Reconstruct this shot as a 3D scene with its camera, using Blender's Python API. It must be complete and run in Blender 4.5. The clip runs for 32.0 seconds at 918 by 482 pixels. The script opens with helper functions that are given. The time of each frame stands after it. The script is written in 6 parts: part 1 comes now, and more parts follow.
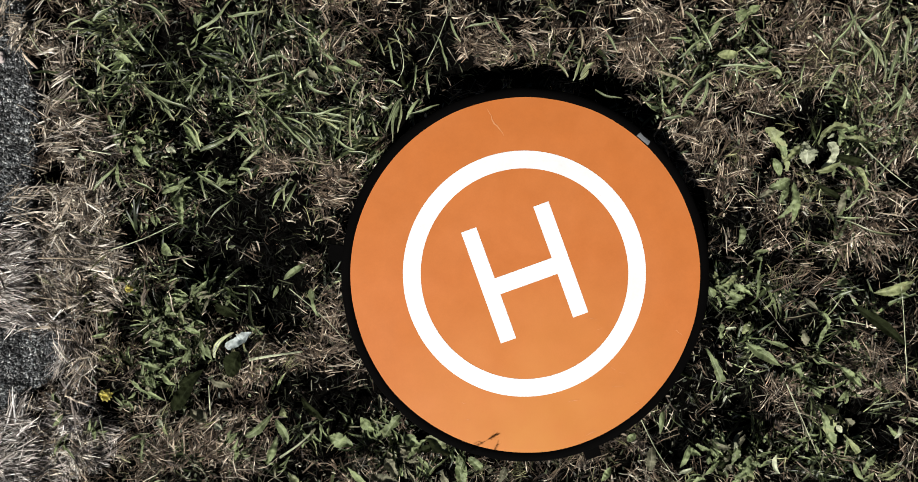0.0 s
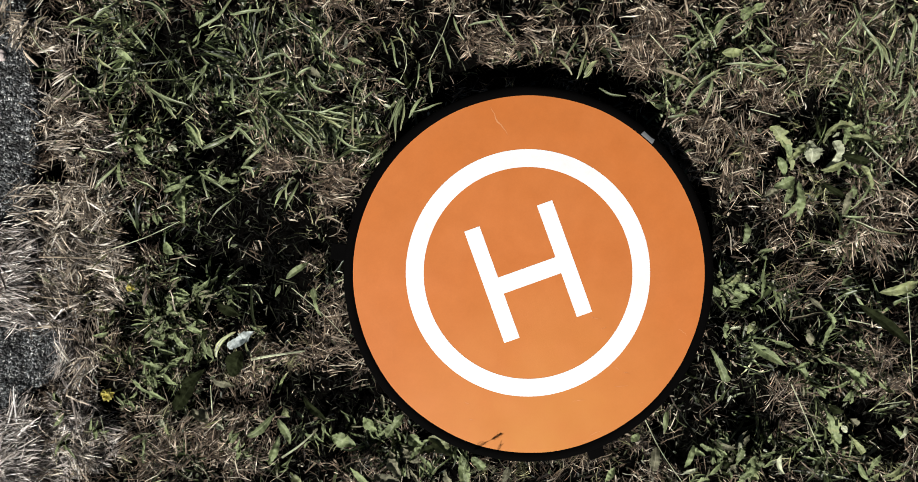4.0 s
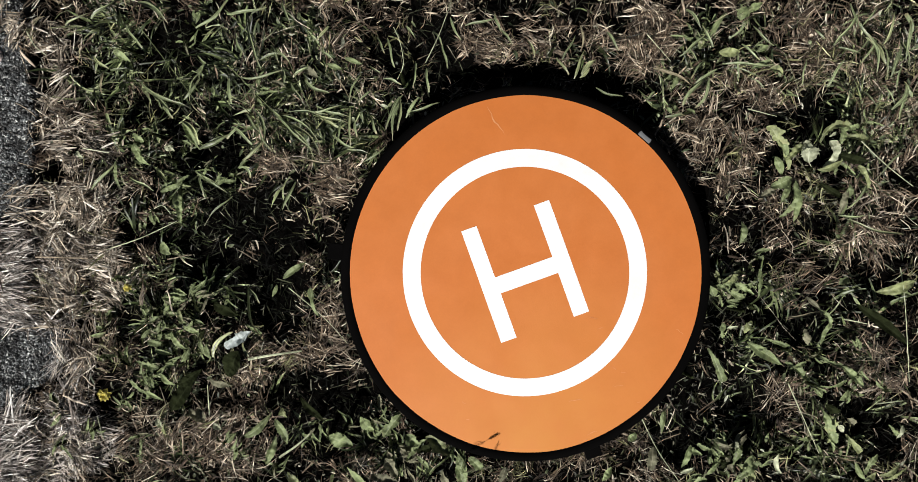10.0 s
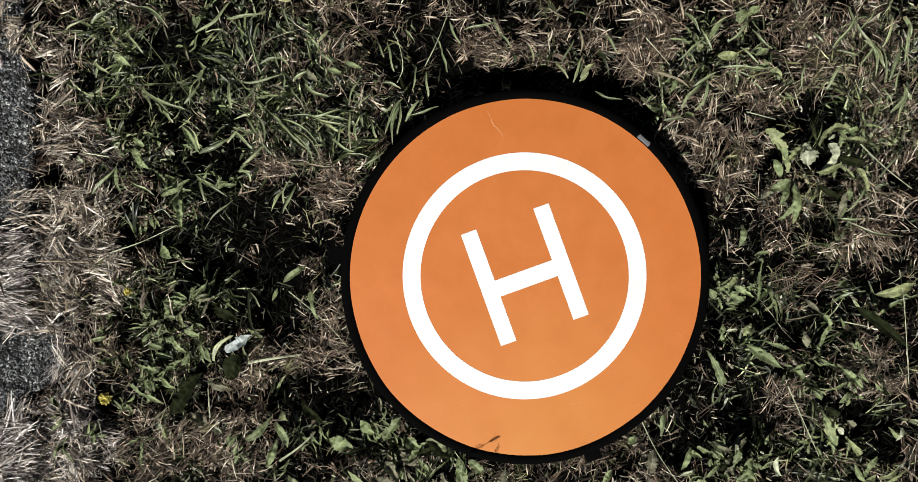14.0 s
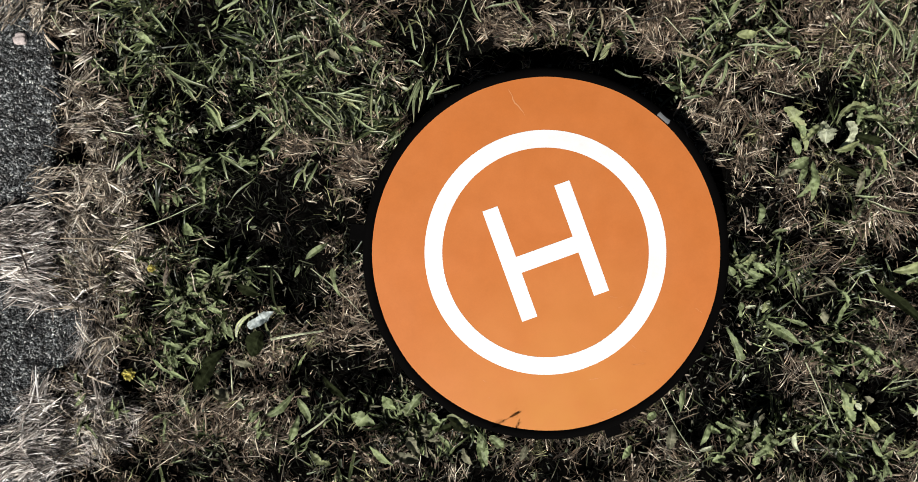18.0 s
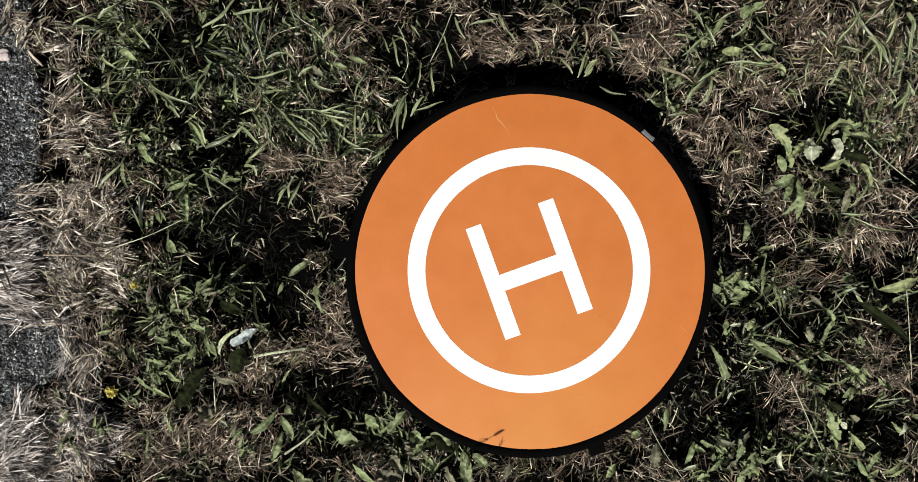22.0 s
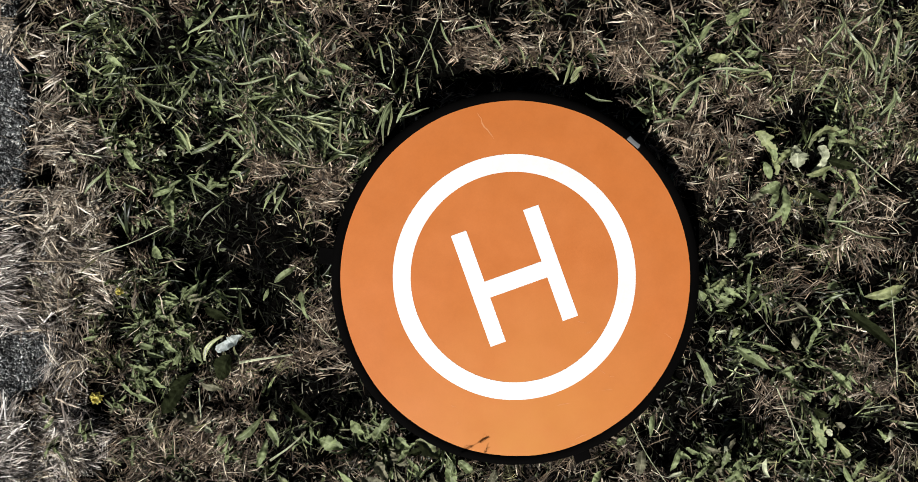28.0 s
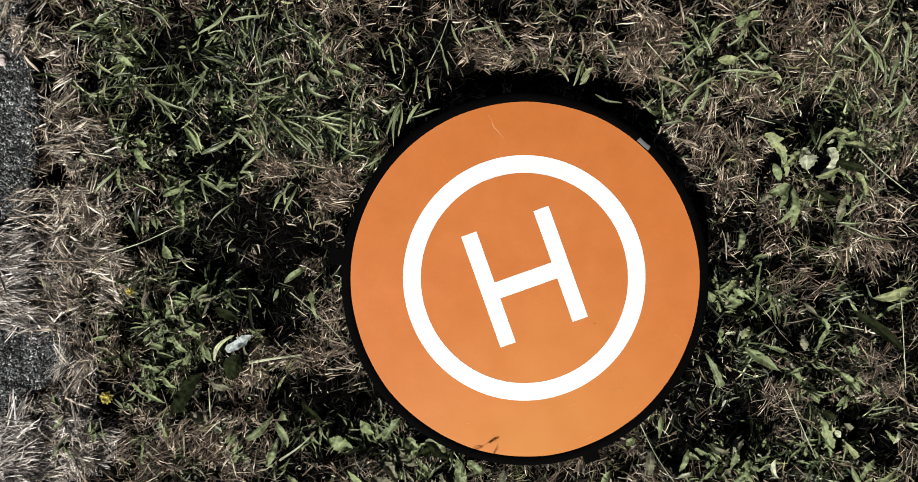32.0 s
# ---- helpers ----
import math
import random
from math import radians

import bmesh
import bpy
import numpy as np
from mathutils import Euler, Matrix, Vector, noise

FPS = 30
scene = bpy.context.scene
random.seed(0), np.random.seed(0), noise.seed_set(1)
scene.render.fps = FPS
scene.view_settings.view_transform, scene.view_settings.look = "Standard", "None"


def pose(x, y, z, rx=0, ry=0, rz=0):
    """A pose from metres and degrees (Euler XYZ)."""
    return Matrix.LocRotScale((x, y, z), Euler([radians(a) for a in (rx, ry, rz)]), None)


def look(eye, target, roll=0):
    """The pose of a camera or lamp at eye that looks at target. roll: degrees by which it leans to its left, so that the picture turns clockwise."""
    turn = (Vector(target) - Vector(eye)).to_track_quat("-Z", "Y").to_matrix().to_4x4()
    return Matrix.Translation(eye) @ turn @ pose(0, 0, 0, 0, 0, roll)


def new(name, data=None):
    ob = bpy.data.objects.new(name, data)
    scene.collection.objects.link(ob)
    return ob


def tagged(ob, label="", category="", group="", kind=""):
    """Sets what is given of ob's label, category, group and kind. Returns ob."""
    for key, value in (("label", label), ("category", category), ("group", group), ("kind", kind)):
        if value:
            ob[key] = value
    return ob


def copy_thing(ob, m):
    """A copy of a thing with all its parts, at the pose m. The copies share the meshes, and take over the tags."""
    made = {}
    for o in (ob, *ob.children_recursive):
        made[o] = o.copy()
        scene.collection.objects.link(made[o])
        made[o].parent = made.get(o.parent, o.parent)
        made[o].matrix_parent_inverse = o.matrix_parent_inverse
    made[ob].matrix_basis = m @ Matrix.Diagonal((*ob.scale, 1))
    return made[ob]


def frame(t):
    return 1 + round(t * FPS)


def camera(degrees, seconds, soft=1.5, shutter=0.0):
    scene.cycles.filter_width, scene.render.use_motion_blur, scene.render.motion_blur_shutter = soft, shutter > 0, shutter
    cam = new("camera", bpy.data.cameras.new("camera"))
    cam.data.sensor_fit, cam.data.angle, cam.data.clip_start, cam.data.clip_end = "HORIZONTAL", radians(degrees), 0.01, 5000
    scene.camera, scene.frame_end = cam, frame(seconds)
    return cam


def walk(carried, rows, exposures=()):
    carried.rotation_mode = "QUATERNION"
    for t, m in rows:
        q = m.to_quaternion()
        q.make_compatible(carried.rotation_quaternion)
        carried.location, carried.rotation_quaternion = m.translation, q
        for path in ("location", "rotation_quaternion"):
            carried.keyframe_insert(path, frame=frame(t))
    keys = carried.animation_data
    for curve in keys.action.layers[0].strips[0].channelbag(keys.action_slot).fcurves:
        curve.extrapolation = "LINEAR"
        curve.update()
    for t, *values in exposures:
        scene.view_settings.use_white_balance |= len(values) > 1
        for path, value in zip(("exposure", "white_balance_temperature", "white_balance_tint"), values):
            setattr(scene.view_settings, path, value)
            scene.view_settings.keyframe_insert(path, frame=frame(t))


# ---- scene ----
# ---------------------------------------------------------------- camera
# A drone hovers straight above the pad, looking down: seconds, eye, tilts and turn.
cam = camera(62.0, 32.0, soft=0.5)
ROWS = [
    (0.0, -0.0000, -0.0002, 1.1852, -0.00, -0.01, 0.021),
    (0.5, -0.0001, 0.0063, 1.1864, -0.17, 0.02, 0.017),
    (1.0, 0.0013, 0.0061, 1.1854, -0.05, -0.01, 0.009),
    (1.5, 0.0032, 0.0076, 1.1863, -0.03, -0.00, -0.029),
    (2.0, 0.0078, 0.0040, 1.1847, -0.03, 0.02, -0.009),
    (2.5, 0.0043, 0.0016, 1.1823, -0.11, -0.01, -0.006),
    (3.0, -0.0033, 0.0009, 1.1809, -0.14, -0.02, -0.002),
    (3.5, -0.0057, -0.0003, 1.1791, -0.05, 0.05, 0.019),
    (5.5, 0.0090, -0.0008, 1.1855, -0.06, -0.12, 0.102),
    (6.0, 0.0109, -0.0005, 1.1896, -0.02, -0.00, 0.114),
    (6.5, -0.0005, -0.0046, 1.1874, -0.06, 0.01, 0.086),
    (7.0, -0.0100, -0.0044, 1.1858, -0.05, 0.01, 0.107),
    (7.5, -0.0110, -0.0048, 1.1817, -0.05, -0.01, 0.106),
    (8.0, -0.0044, -0.0026, 1.1791, -0.04, -0.04, 0.076),
    (8.5, 0.0059, -0.0022, 1.1763, -0.03, -0.11, 0.071),
    (9.0, 0.0093, -0.0018, 1.1774, -0.09, -0.07, 0.022),
    (9.5, 0.0058, -0.0024, 1.1796, -0.06, -0.01, 0.037),
    (10.0, -0.0012, -0.0005, 1.1793, -0.07, -0.06, 0.010),
    (10.5, 0.0001, 0.0037, 1.1792, -0.12, -0.05, 0.032),
    (11.0, 0.0006, 0.0049, 1.1807, -0.06, 0.04, -0.020),
    (11.5, -0.0057, -0.0020, 1.1819, -0.06, 0.05, -0.095),
    (12.0, -0.0063, -0.0071, 1.1816, -0.11, -0.04, -0.088),
    (12.5, 0.0008, -0.0133, 1.1814, -0.03, -0.03, -0.080),
    (13.0, 0.0033, -0.0132, 1.1802, 0.03, -0.02, -0.102),
    (13.5, 0.0017, -0.0057, 1.1815, 0.03, 0.02, -0.102),
    (15.5, -0.0041, 0.0111, 1.1816, -0.00, -0.07, -0.101),
    (16.0, -0.0183, 0.0043, 1.1821, -0.01, -0.05, -0.105),
    (16.5, -0.0218, -0.0043, 1.1859, -0.03, -0.03, -0.117),
    (17.0, -0.0218, -0.0137, 1.1893, -0.03, -0.07, -0.112),
    (17.5, -0.0247, -0.0317, 1.1905, -0.02, 0.05, -0.116),
    (18.0, -0.0330, -0.0319, 1.1906, 0.02, -0.07, -0.091),
    (18.5, -0.0184, -0.0276, 1.1877, 0.02, -0.04, -0.002),
    (19.0, -0.0005, -0.0118, 1.1864, 0.11, -0.06, 0.036),
    (19.5, 0.0088, 0.0132, 1.1835, 0.04, 0.01, 0.055),
    (20.0, 0.0122, 0.0192, 1.1820, 0.05, -0.01, 0.073),
    (20.5, 0.0128, 0.0180, 1.1819, 0.03, 0.11, 0.088),
    (21.0, 0.0080, 0.0127, 1.1841, 0.05, 0.15, 0.079),
    (21.5, 0.0004, -0.0003, 1.1853, 0.14, 0.12, 0.022),
    (22.0, -0.0049, -0.0061, 1.1865, 0.05, 0.09, -0.001),
    (22.5, -0.0030, -0.0075, 1.1854, 0.03, -0.03, 0.035),
    (23.0, -0.0054, -0.0082, 1.1842, 0.07, 0.01, 0.016),
    (23.5, -0.0051, -0.0028, 1.1822, 0.06, 0.01, 0.023),
    (24.0, 0.0038, 0.0030, 1.1816, 0.07, 0.06, 0.032),
    (24.5, 0.0094, 0.0052, 1.1836, 0.06, 0.09, 0.023),
    (25.0, 0.0144, 0.0037, 1.1826, 0.11, 0.11, 0.054),
    (25.5, 0.0198, 0.0058, 1.1819, 0.15, -0.03, 0.043),
    (27.5, 0.0099, 0.0044, 1.1851, 0.17, 0.06, 0.042),
    (28.0, 0.0176, 0.0040, 1.1859, 0.04, 0.12, 0.076),
    (28.5, 0.0160, 0.0031, 1.1860, 0.02, 0.09, 0.091),
    (29.0, -0.0043, -0.0069, 1.1866, 0.04, 0.02, 0.085),
    (29.5, -0.0165, -0.0119, 1.1885, 0.06, 0.01, 0.124),
    (30.0, -0.0158, -0.0098, 1.1885, 0.07, 0.02, 0.144),
    (30.5, -0.0173, -0.0051, 1.1883, 0.09, 0.03, 0.203),
    (31.0, -0.0075, 0.0019, 1.1886, 0.06, 0.10, 0.211),
    (31.5, -0.0045, 0.0068, 1.1874, -0.00, 0.03, 0.204),
    (32.0, 0.0002, 0.0061, 1.1877, -0.01, 0.01, 0.229),
]
walk(cam, [(t, pose(x, y, z, rx, ry, rz)) for t, x, y, z, rx, ry, rz in ROWS])

# ---------------------------------------------------------------- light
SUN_AZIMUTH, SUN_HEIGHT = 202.0, 50.0   # compass degrees from +y, degrees above the horizon
world = bpy.data.worlds.new("sky")
scene.world = world
world.use_nodes = True
wn = world.node_tree
sky = wn.nodes.new("ShaderNodeTexSky")
sky.sky_type, sky.sun_disc = "NISHITA", False
sky.sun_elevation, sky.sun_rotation = radians(SUN_HEIGHT), radians(SUN_AZIMUTH)
back = wn.nodes["Background"]
back.inputs["Strength"].default_value = 0.0125
wn.links.new(sky.outputs["Color"], back.inputs["Color"])
sun = new("sun", bpy.data.lights.new("sun", "SUN"))
sun.data.energy, sun.data.angle, sun.data.color = 5.0, radians(0.5), (1.0, 0.975, 0.94)
sun_from = Vector((math.sin(radians(SUN_AZIMUTH)) * math.cos(radians(SUN_HEIGHT)),
                   math.cos(radians(SUN_AZIMUTH)) * math.cos(radians(SUN_HEIGHT)), math.sin(radians(SUN_HEIGHT))))
sun.matrix_basis = look(sun_from * 20, (0, 0, 0))
scene.view_settings.exposure = 0.12

# ---------------------------------------------------------------- helpers of this scene
rng = np.random.default_rng(7)
PAD_X, PAD_Y, PAD_Z = 0.0994, -0.0505, 0.045      # middle of the pad's cover
COVER_A, COVER_B = 0.2590, 0.2638                 # the orange cover's half axes
RIM_A, RIM_B = 0.2755, 0.2795                     # outside of the black rim


def lattice(seed, n=64):
    return np.random.default_rng(seed).random((n, n))


def value_noise(x, y, size, seed):
    """Smooth noise from 0 to 1 with bumps of that size."""
    g = lattice(seed)
    u, v = np.asarray(x, float) / size, np.asarray(y, float) / size
    i, j = np.floor(u).astype(int), np.floor(v).astype(int)
    a, b = u - i, v - j
    a, b = a * a * (3 - 2 * a), b * b * (3 - 2 * b)
    i0, j0, i1, j1 = i % 64, j % 64, (i + 1) % 64, (j + 1) % 64
    return (g[i0, j0] * (1 - a) + g[i1, j0] * a) * (1 - b) + (g[i0, j1] * (1 - a) + g[i1, j1] * a) * b


def blobs(x, y, rows):
    """Sum of soft round spots: middle x, y, radii, weight (centimetres)."""
    total = np.zeros(np.shape(x))
    for cx, cy, rx, ry, w in rows:
        total += w * np.exp(-(((x - cx / 100) / (rx / 100)) ** 2 + ((y - cy / 100) / (ry / 100)) ** 2))
    return total


def pad_radius(x, y):
    """1 on the outside of the pad's rim."""
    return np.hypot((x - PAD_X) / RIM_A, (y - PAD_Y) / RIM_B)


# dark hollows between the tufts, shade put into the soil colour: x, y, half sizes (cm), depth 0 to 1
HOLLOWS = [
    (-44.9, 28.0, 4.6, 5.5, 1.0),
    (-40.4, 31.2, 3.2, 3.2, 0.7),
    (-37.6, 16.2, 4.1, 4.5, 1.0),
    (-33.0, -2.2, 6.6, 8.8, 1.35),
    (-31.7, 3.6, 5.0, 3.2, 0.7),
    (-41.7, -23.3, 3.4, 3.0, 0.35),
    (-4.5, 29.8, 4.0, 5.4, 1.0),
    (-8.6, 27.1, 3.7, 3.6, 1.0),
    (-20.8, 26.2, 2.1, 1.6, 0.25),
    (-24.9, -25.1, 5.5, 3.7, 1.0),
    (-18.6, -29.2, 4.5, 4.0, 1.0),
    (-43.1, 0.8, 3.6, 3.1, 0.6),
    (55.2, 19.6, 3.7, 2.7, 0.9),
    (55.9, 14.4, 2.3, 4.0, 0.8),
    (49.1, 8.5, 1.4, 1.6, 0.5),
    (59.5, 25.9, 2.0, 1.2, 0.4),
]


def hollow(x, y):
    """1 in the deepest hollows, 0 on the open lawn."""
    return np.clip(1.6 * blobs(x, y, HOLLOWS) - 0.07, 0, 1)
# rows along the pad's rim bare the black soil to widen its shadow band
HOLLOWS += [
    (57.2, -6.9, 15.2, 8.9, 0.17),
    (59.1, -28.7, 12.5, 8.0, 0.15),
    (-44.4, 23.0, 10.7, 11.6, 0.17),
    (38.5, 0.3, 1.6, 5.4, 0.6),
    (37.6, -7.9, 1.6, 4.5, 0.5),
    (-31.7, 31.2, 3.6, 4.5, 0.3),
    (-42.6, -3.8, 5.4, 3.7, 0.7),
    (60.0, -3.3, 5.4, 2.2, 0.4),
    (56.3, 2.6, 4.5, 2.5, 0.8),
    (42.5, -10.6, 4.6, 2.3, 0.85),
    (53.6, -13.3, 4.9, 3.0, 0.9),
    (37.7, 9.4, 2.0, 5.4, 0.7),
    (62.7, -27.4, 3.7, 3.7, 1.0),
    (46.3, -26.0, 4.6, 3.6, 1.0),
    (38.2, 33.5, 1.6, 1.6, 0.5),
    (45.4, 32.5, 1.8, 1.4, 0.4),
    (-55.8, -27.4, 2.0, 4.0, 0.6),
    (-8.1, -35.1, 4.5, 2.2, 0.6),
    (35.5, -31.5, 4.0, 3.6, 0.8),
    (45.4, -30.5, 4.5, 2.7, 0.7),
    (-29.0, -36.0, 3.6, 2.2, 0.6),
    (-51.7, -35.1, 3.6, 2.7, 0.4),
    (50.9, -3.3, 3.6, 2.2, 0.5),
    (56.7, 21.8, 5.0, 3.2, 0.6),
    (-53.9, -25.6, 3.2, 2.6, 0.5),
    (-46.3, 18.5, 5.4, 4.5, 0.9),
    (-13.6, 31.2, 3.6, 3.6, 0.5),
    (67.2, -5.2, 2.6, 2.0, 0.3),
    (68.6, -30.5, 3.1, 3.1, 0.6),
    (-26.3, -31.9, 4.0, 3.1, 0.7),
    (-21.3, -21.9, 3.6, 2.2, 0.6),
    (-28.1, -9.7, 3.6, 3.6, 0.6),
    (10.0, 26.5, 9.8, 2.0, 0.8),
    (24.6, 23.9, 4.5, 2.7, 0.6),
    (2.8, 25.3, 4.5, 2.2, 0.6),
    (-38.3, 10.3, 4.3, 4.6, 0.9),
    (-37.2, -6.9, 2.9, 4.9, 0.8),
    (-26.3, 1.2, 4.0, 3.1, 0.4),
    (-20.8, -26.0, 5.8, 4.0, 0.8),
    (-13.6, -26.9, 3.6, 2.7, 0.5),
]


def road_edge(y):
    """Where the asphalt ends under the grass."""
    return (-0.668 + 0.062 * np.exp(-((y + 0.165) / 0.055) ** 4) + 0.022 * (value_noise(y + 3, y * 0 + 1, 0.06, 5) - 0.5)
            + 0.012 * (value_noise(y + 3, y * 0 + 2, 0.017, 6) - 0.5))


def ground_z(x, y):
    x, y = np.asarray(x, float), np.asarray(y, float)
    near = np.clip(1.6 - np.hypot(x, y) / 1.5, 0, 1)
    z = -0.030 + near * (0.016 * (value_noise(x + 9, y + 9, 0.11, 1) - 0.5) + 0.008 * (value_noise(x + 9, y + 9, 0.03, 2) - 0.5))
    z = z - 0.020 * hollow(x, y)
    z = np.where(x < road_edge(y) + 0.04, np.minimum(z, -0.026), z)
    r = pad_radius(x, y)
    lift = np.clip((0.93 - r) / 0.12, 0, 1)
    z = z + lift * (0.031 - z)                       # matted grass that carries the pad
    return z


def mesh_of(name, verts, faces):
    """A mesh from arrays of places and of equal-sided faces."""
    me = bpy.data.meshes.new(name)
    n, k = faces.shape
    me.vertices.add(len(verts))
    me.vertices.foreach_set("co", np.ascontiguousarray(verts, np.float32).ravel())
    me.loops.add(n * k)
    me.loops.foreach_set("vertex_index", np.ascontiguousarray(faces, np.int32).ravel())
    me.polygons.add(n)
    me.polygons.foreach_set("loop_start", np.arange(0, n * k, k, dtype=np.int32))
    me.update(calc_edges=True)
    me.validate()
    return me


def smooth(me):
    me.polygons.foreach_set("use_smooth", np.ones(len(me.polygons), bool))
    return me


def grid_faces(rows, cols, closed=False):
    """Quads of a grid; closed joins the last column to the first."""
    i, j = np.meshgrid(np.arange(rows - 1), np.arange(cols if closed else cols - 1), indexing="ij")
    i, j = i.ravel(), j.ravel()
    k = (j + 1) % cols
    return np.stack([i * cols + j, i * cols + k, (i + 1) * cols + k, (i + 1) * cols + j], 1)


def part(name, data, material, parent, label=""):
    """One mesh object under a thing or a part; data is a mesh or a bmesh."""
    if isinstance(data, bmesh.types.BMesh):
        me = bpy.data.meshes.new(name)
        data.to_mesh(me)
        data.free()
        data = me
    if not data.materials:
        data.materials.append(material)
    ob = new(name, data)
    ob.parent = parent
    return tagged(ob, label)


def thing(name, x, y, z, label, category, group=""):
    ob = new(name)
    ob.empty_display_size = 0.02
    ob.location = (x, y, z)
    return tagged(ob, label, category, group)


# ---------------------------------------------------------------- materials
def material(name, rough=0.6, spec=0.4):
    m = bpy.data.materials.new(name)
    m.use_nodes = True
    t = m.node_tree
    b = t.nodes["Principled BSDF"]
    b.inputs["Roughness"].default_value = rough
    b.inputs["Specular IOR Level"].default_value = spec
    return m, t, b


def node(t, kind, **values):
    n = t.nodes.new(kind)
    for key, value in values.items():
        n.inputs[key.replace("_", " ")].default_value = value
    return n


def ramp(t, source, *stops):
    n = t.nodes.new("ShaderNodeValToRGB")
    e = n.color_ramp.elements
    while len(e) < len(stops):
        e.new(0.5)
    for one, (p, c) in zip(e, stops):
        one.position, one.color = p, (*c, 1)
    t.links.new(source, n.inputs[0])
    return n.outputs["Color"]


def blend(t, how, fac, a, b):
    n = t.nodes.new("ShaderNodeMix")
    n.data_type, n.blend_type = "RGBA", how
    for socket, value in ((n.inputs[0], fac), (n.inputs[6], a), (n.inputs[7], b)):
        if isinstance(value, (int, float)):
            socket.default_value = value
        elif isinstance(value, tuple):
            socket.default_value = (*value, 1)
        else:
            t.links.new(value, socket)
    return n.outputs[2]


def place_in(t, how="Object"):
    return t.nodes.new("ShaderNodeTexCoord").outputs[how]


def noise_node(t, vector, scale, detail=3.0, rough=0.55):
    n = node(t, "ShaderNodeTexNoise", Scale=scale, Detail=detail, Roughness=rough)
    t.links.new(vector, n.inputs["Vector"])
    return n.outputs["Fac"]


def bump(t, b, height, strength, distance):
    n = node(t, "ShaderNodeBump", Strength=strength, Distance=distance)
    t.links.new(height, n.inputs["Height"])
    t.links.new(n.outputs["Normal"], b.inputs["Normal"])


def see_through(t, b, colour, share):
    """Lets some light through a thin leaf."""
    tr = t.nodes.new("ShaderNodeBsdfTranslucent")
    t.links.new(colour, tr.inputs["Color"])
    mx = node(t, "ShaderNodeMixShader", Fac=share)
    t.links.new(b.outputs[0], mx.inputs[1])
    t.links.new(tr.outputs[0], mx.inputs[2])
    t.links.new(mx.outputs[0], t.nodes["Material Output"].inputs["Surface"])


def far_share(t, vector, near, far):
    """0 within near metres of the pad, 1 past far metres."""
    n = t.nodes.new("ShaderNodeVectorMath")
    n.operation = "LENGTH"
    t.links.new(vector, n.inputs[0])
    r = t.nodes.new("ShaderNodeMapRange")
    t.links.new(n.outputs["Value"], r.inputs["Value"])
    r.inputs["From Min"].default_value, r.inputs["From Max"].default_value = near, far
    return r.outputs["Result"]


def soil_material():
    m, t, b = material("shade_dark_soil", 1.0, 0.04)
    v = place_in(t)
    grain = noise_node(t, v, 260, 5, 0.7)
    patch = noise_node(t, v, 14, 4)
    # near-black soil: the deep shade of the hollows is put into its colour
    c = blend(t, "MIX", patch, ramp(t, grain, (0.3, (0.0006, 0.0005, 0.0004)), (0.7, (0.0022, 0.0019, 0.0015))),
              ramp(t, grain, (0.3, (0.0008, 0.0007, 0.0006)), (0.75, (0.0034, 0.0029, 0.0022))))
    # lawn seen from farther off: brown straw and green in patches
    lawn = blend(t, "MIX", ramp(t, noise_node(t, v, 3.5, 6, 0.7), (0.42, (0, 0, 0)), (0.6, (1, 1, 1))),
                 ramp(t, noise_node(t, v, 60, 5, 0.75), (0.35, (0.03, 0.023, 0.016)), (0.7, (0.12, 0.095, 0.068))),
                 ramp(t, noise_node(t, v, 75, 5, 0.75), (0.35, (0.014, 0.02, 0.009)), (0.7, (0.065, 0.08, 0.036))))
    wide = t.nodes.new("ShaderNodeVectorMath")
    wide.operation = "MULTIPLY"
    t.links.new(v, wide.inputs[0])
    wide.inputs[1].default_value = (1.0, 1.25, 1.0)
    c = blend(t, "MIX", far_share(t, wide.outputs["Vector"], 0.9, 2.6), c, lawn)
    t.links.new(c, b.inputs["Base Color"])
    bump(t, b, grain, 1.0, 0.004)
    return m


def streaks(t, across, along, detail=3.0):
    """Streaks that run along a strand or blade, other ones on each."""
    sep = t.nodes.new("ShaderNodeSeparateXYZ")
    t.links.new(place_in(t, "UV"), sep.inputs[0])
    join = t.nodes.new("ShaderNodeCombineXYZ")
    geo = t.nodes.new("ShaderNodeNewGeometry")
    info = t.nodes.new("ShaderNodeObjectInfo")
    shift = t.nodes.new("ShaderNodeMath")
    shift.operation = "ADD"
    t.links.new(geo.outputs["Random Per Island"], shift.inputs[0])
    t.links.new(info.outputs["Random"], shift.inputs[1])
    for source, scale, target in ((sep.outputs["X"], across, 0), (sep.outputs["Y"], along, 1), (shift.outputs[0], 173.0, 2)):
        m = t.nodes.new("ShaderNodeMath")
        m.operation = "MULTIPLY"
        t.links.new(source, m.inputs[0])
        m.inputs[1].default_value = scale
        t.links.new(m.outputs[0], join.inputs[target])
    return noise_node(t, join.outputs[0], 1.0, detail, 0.6)


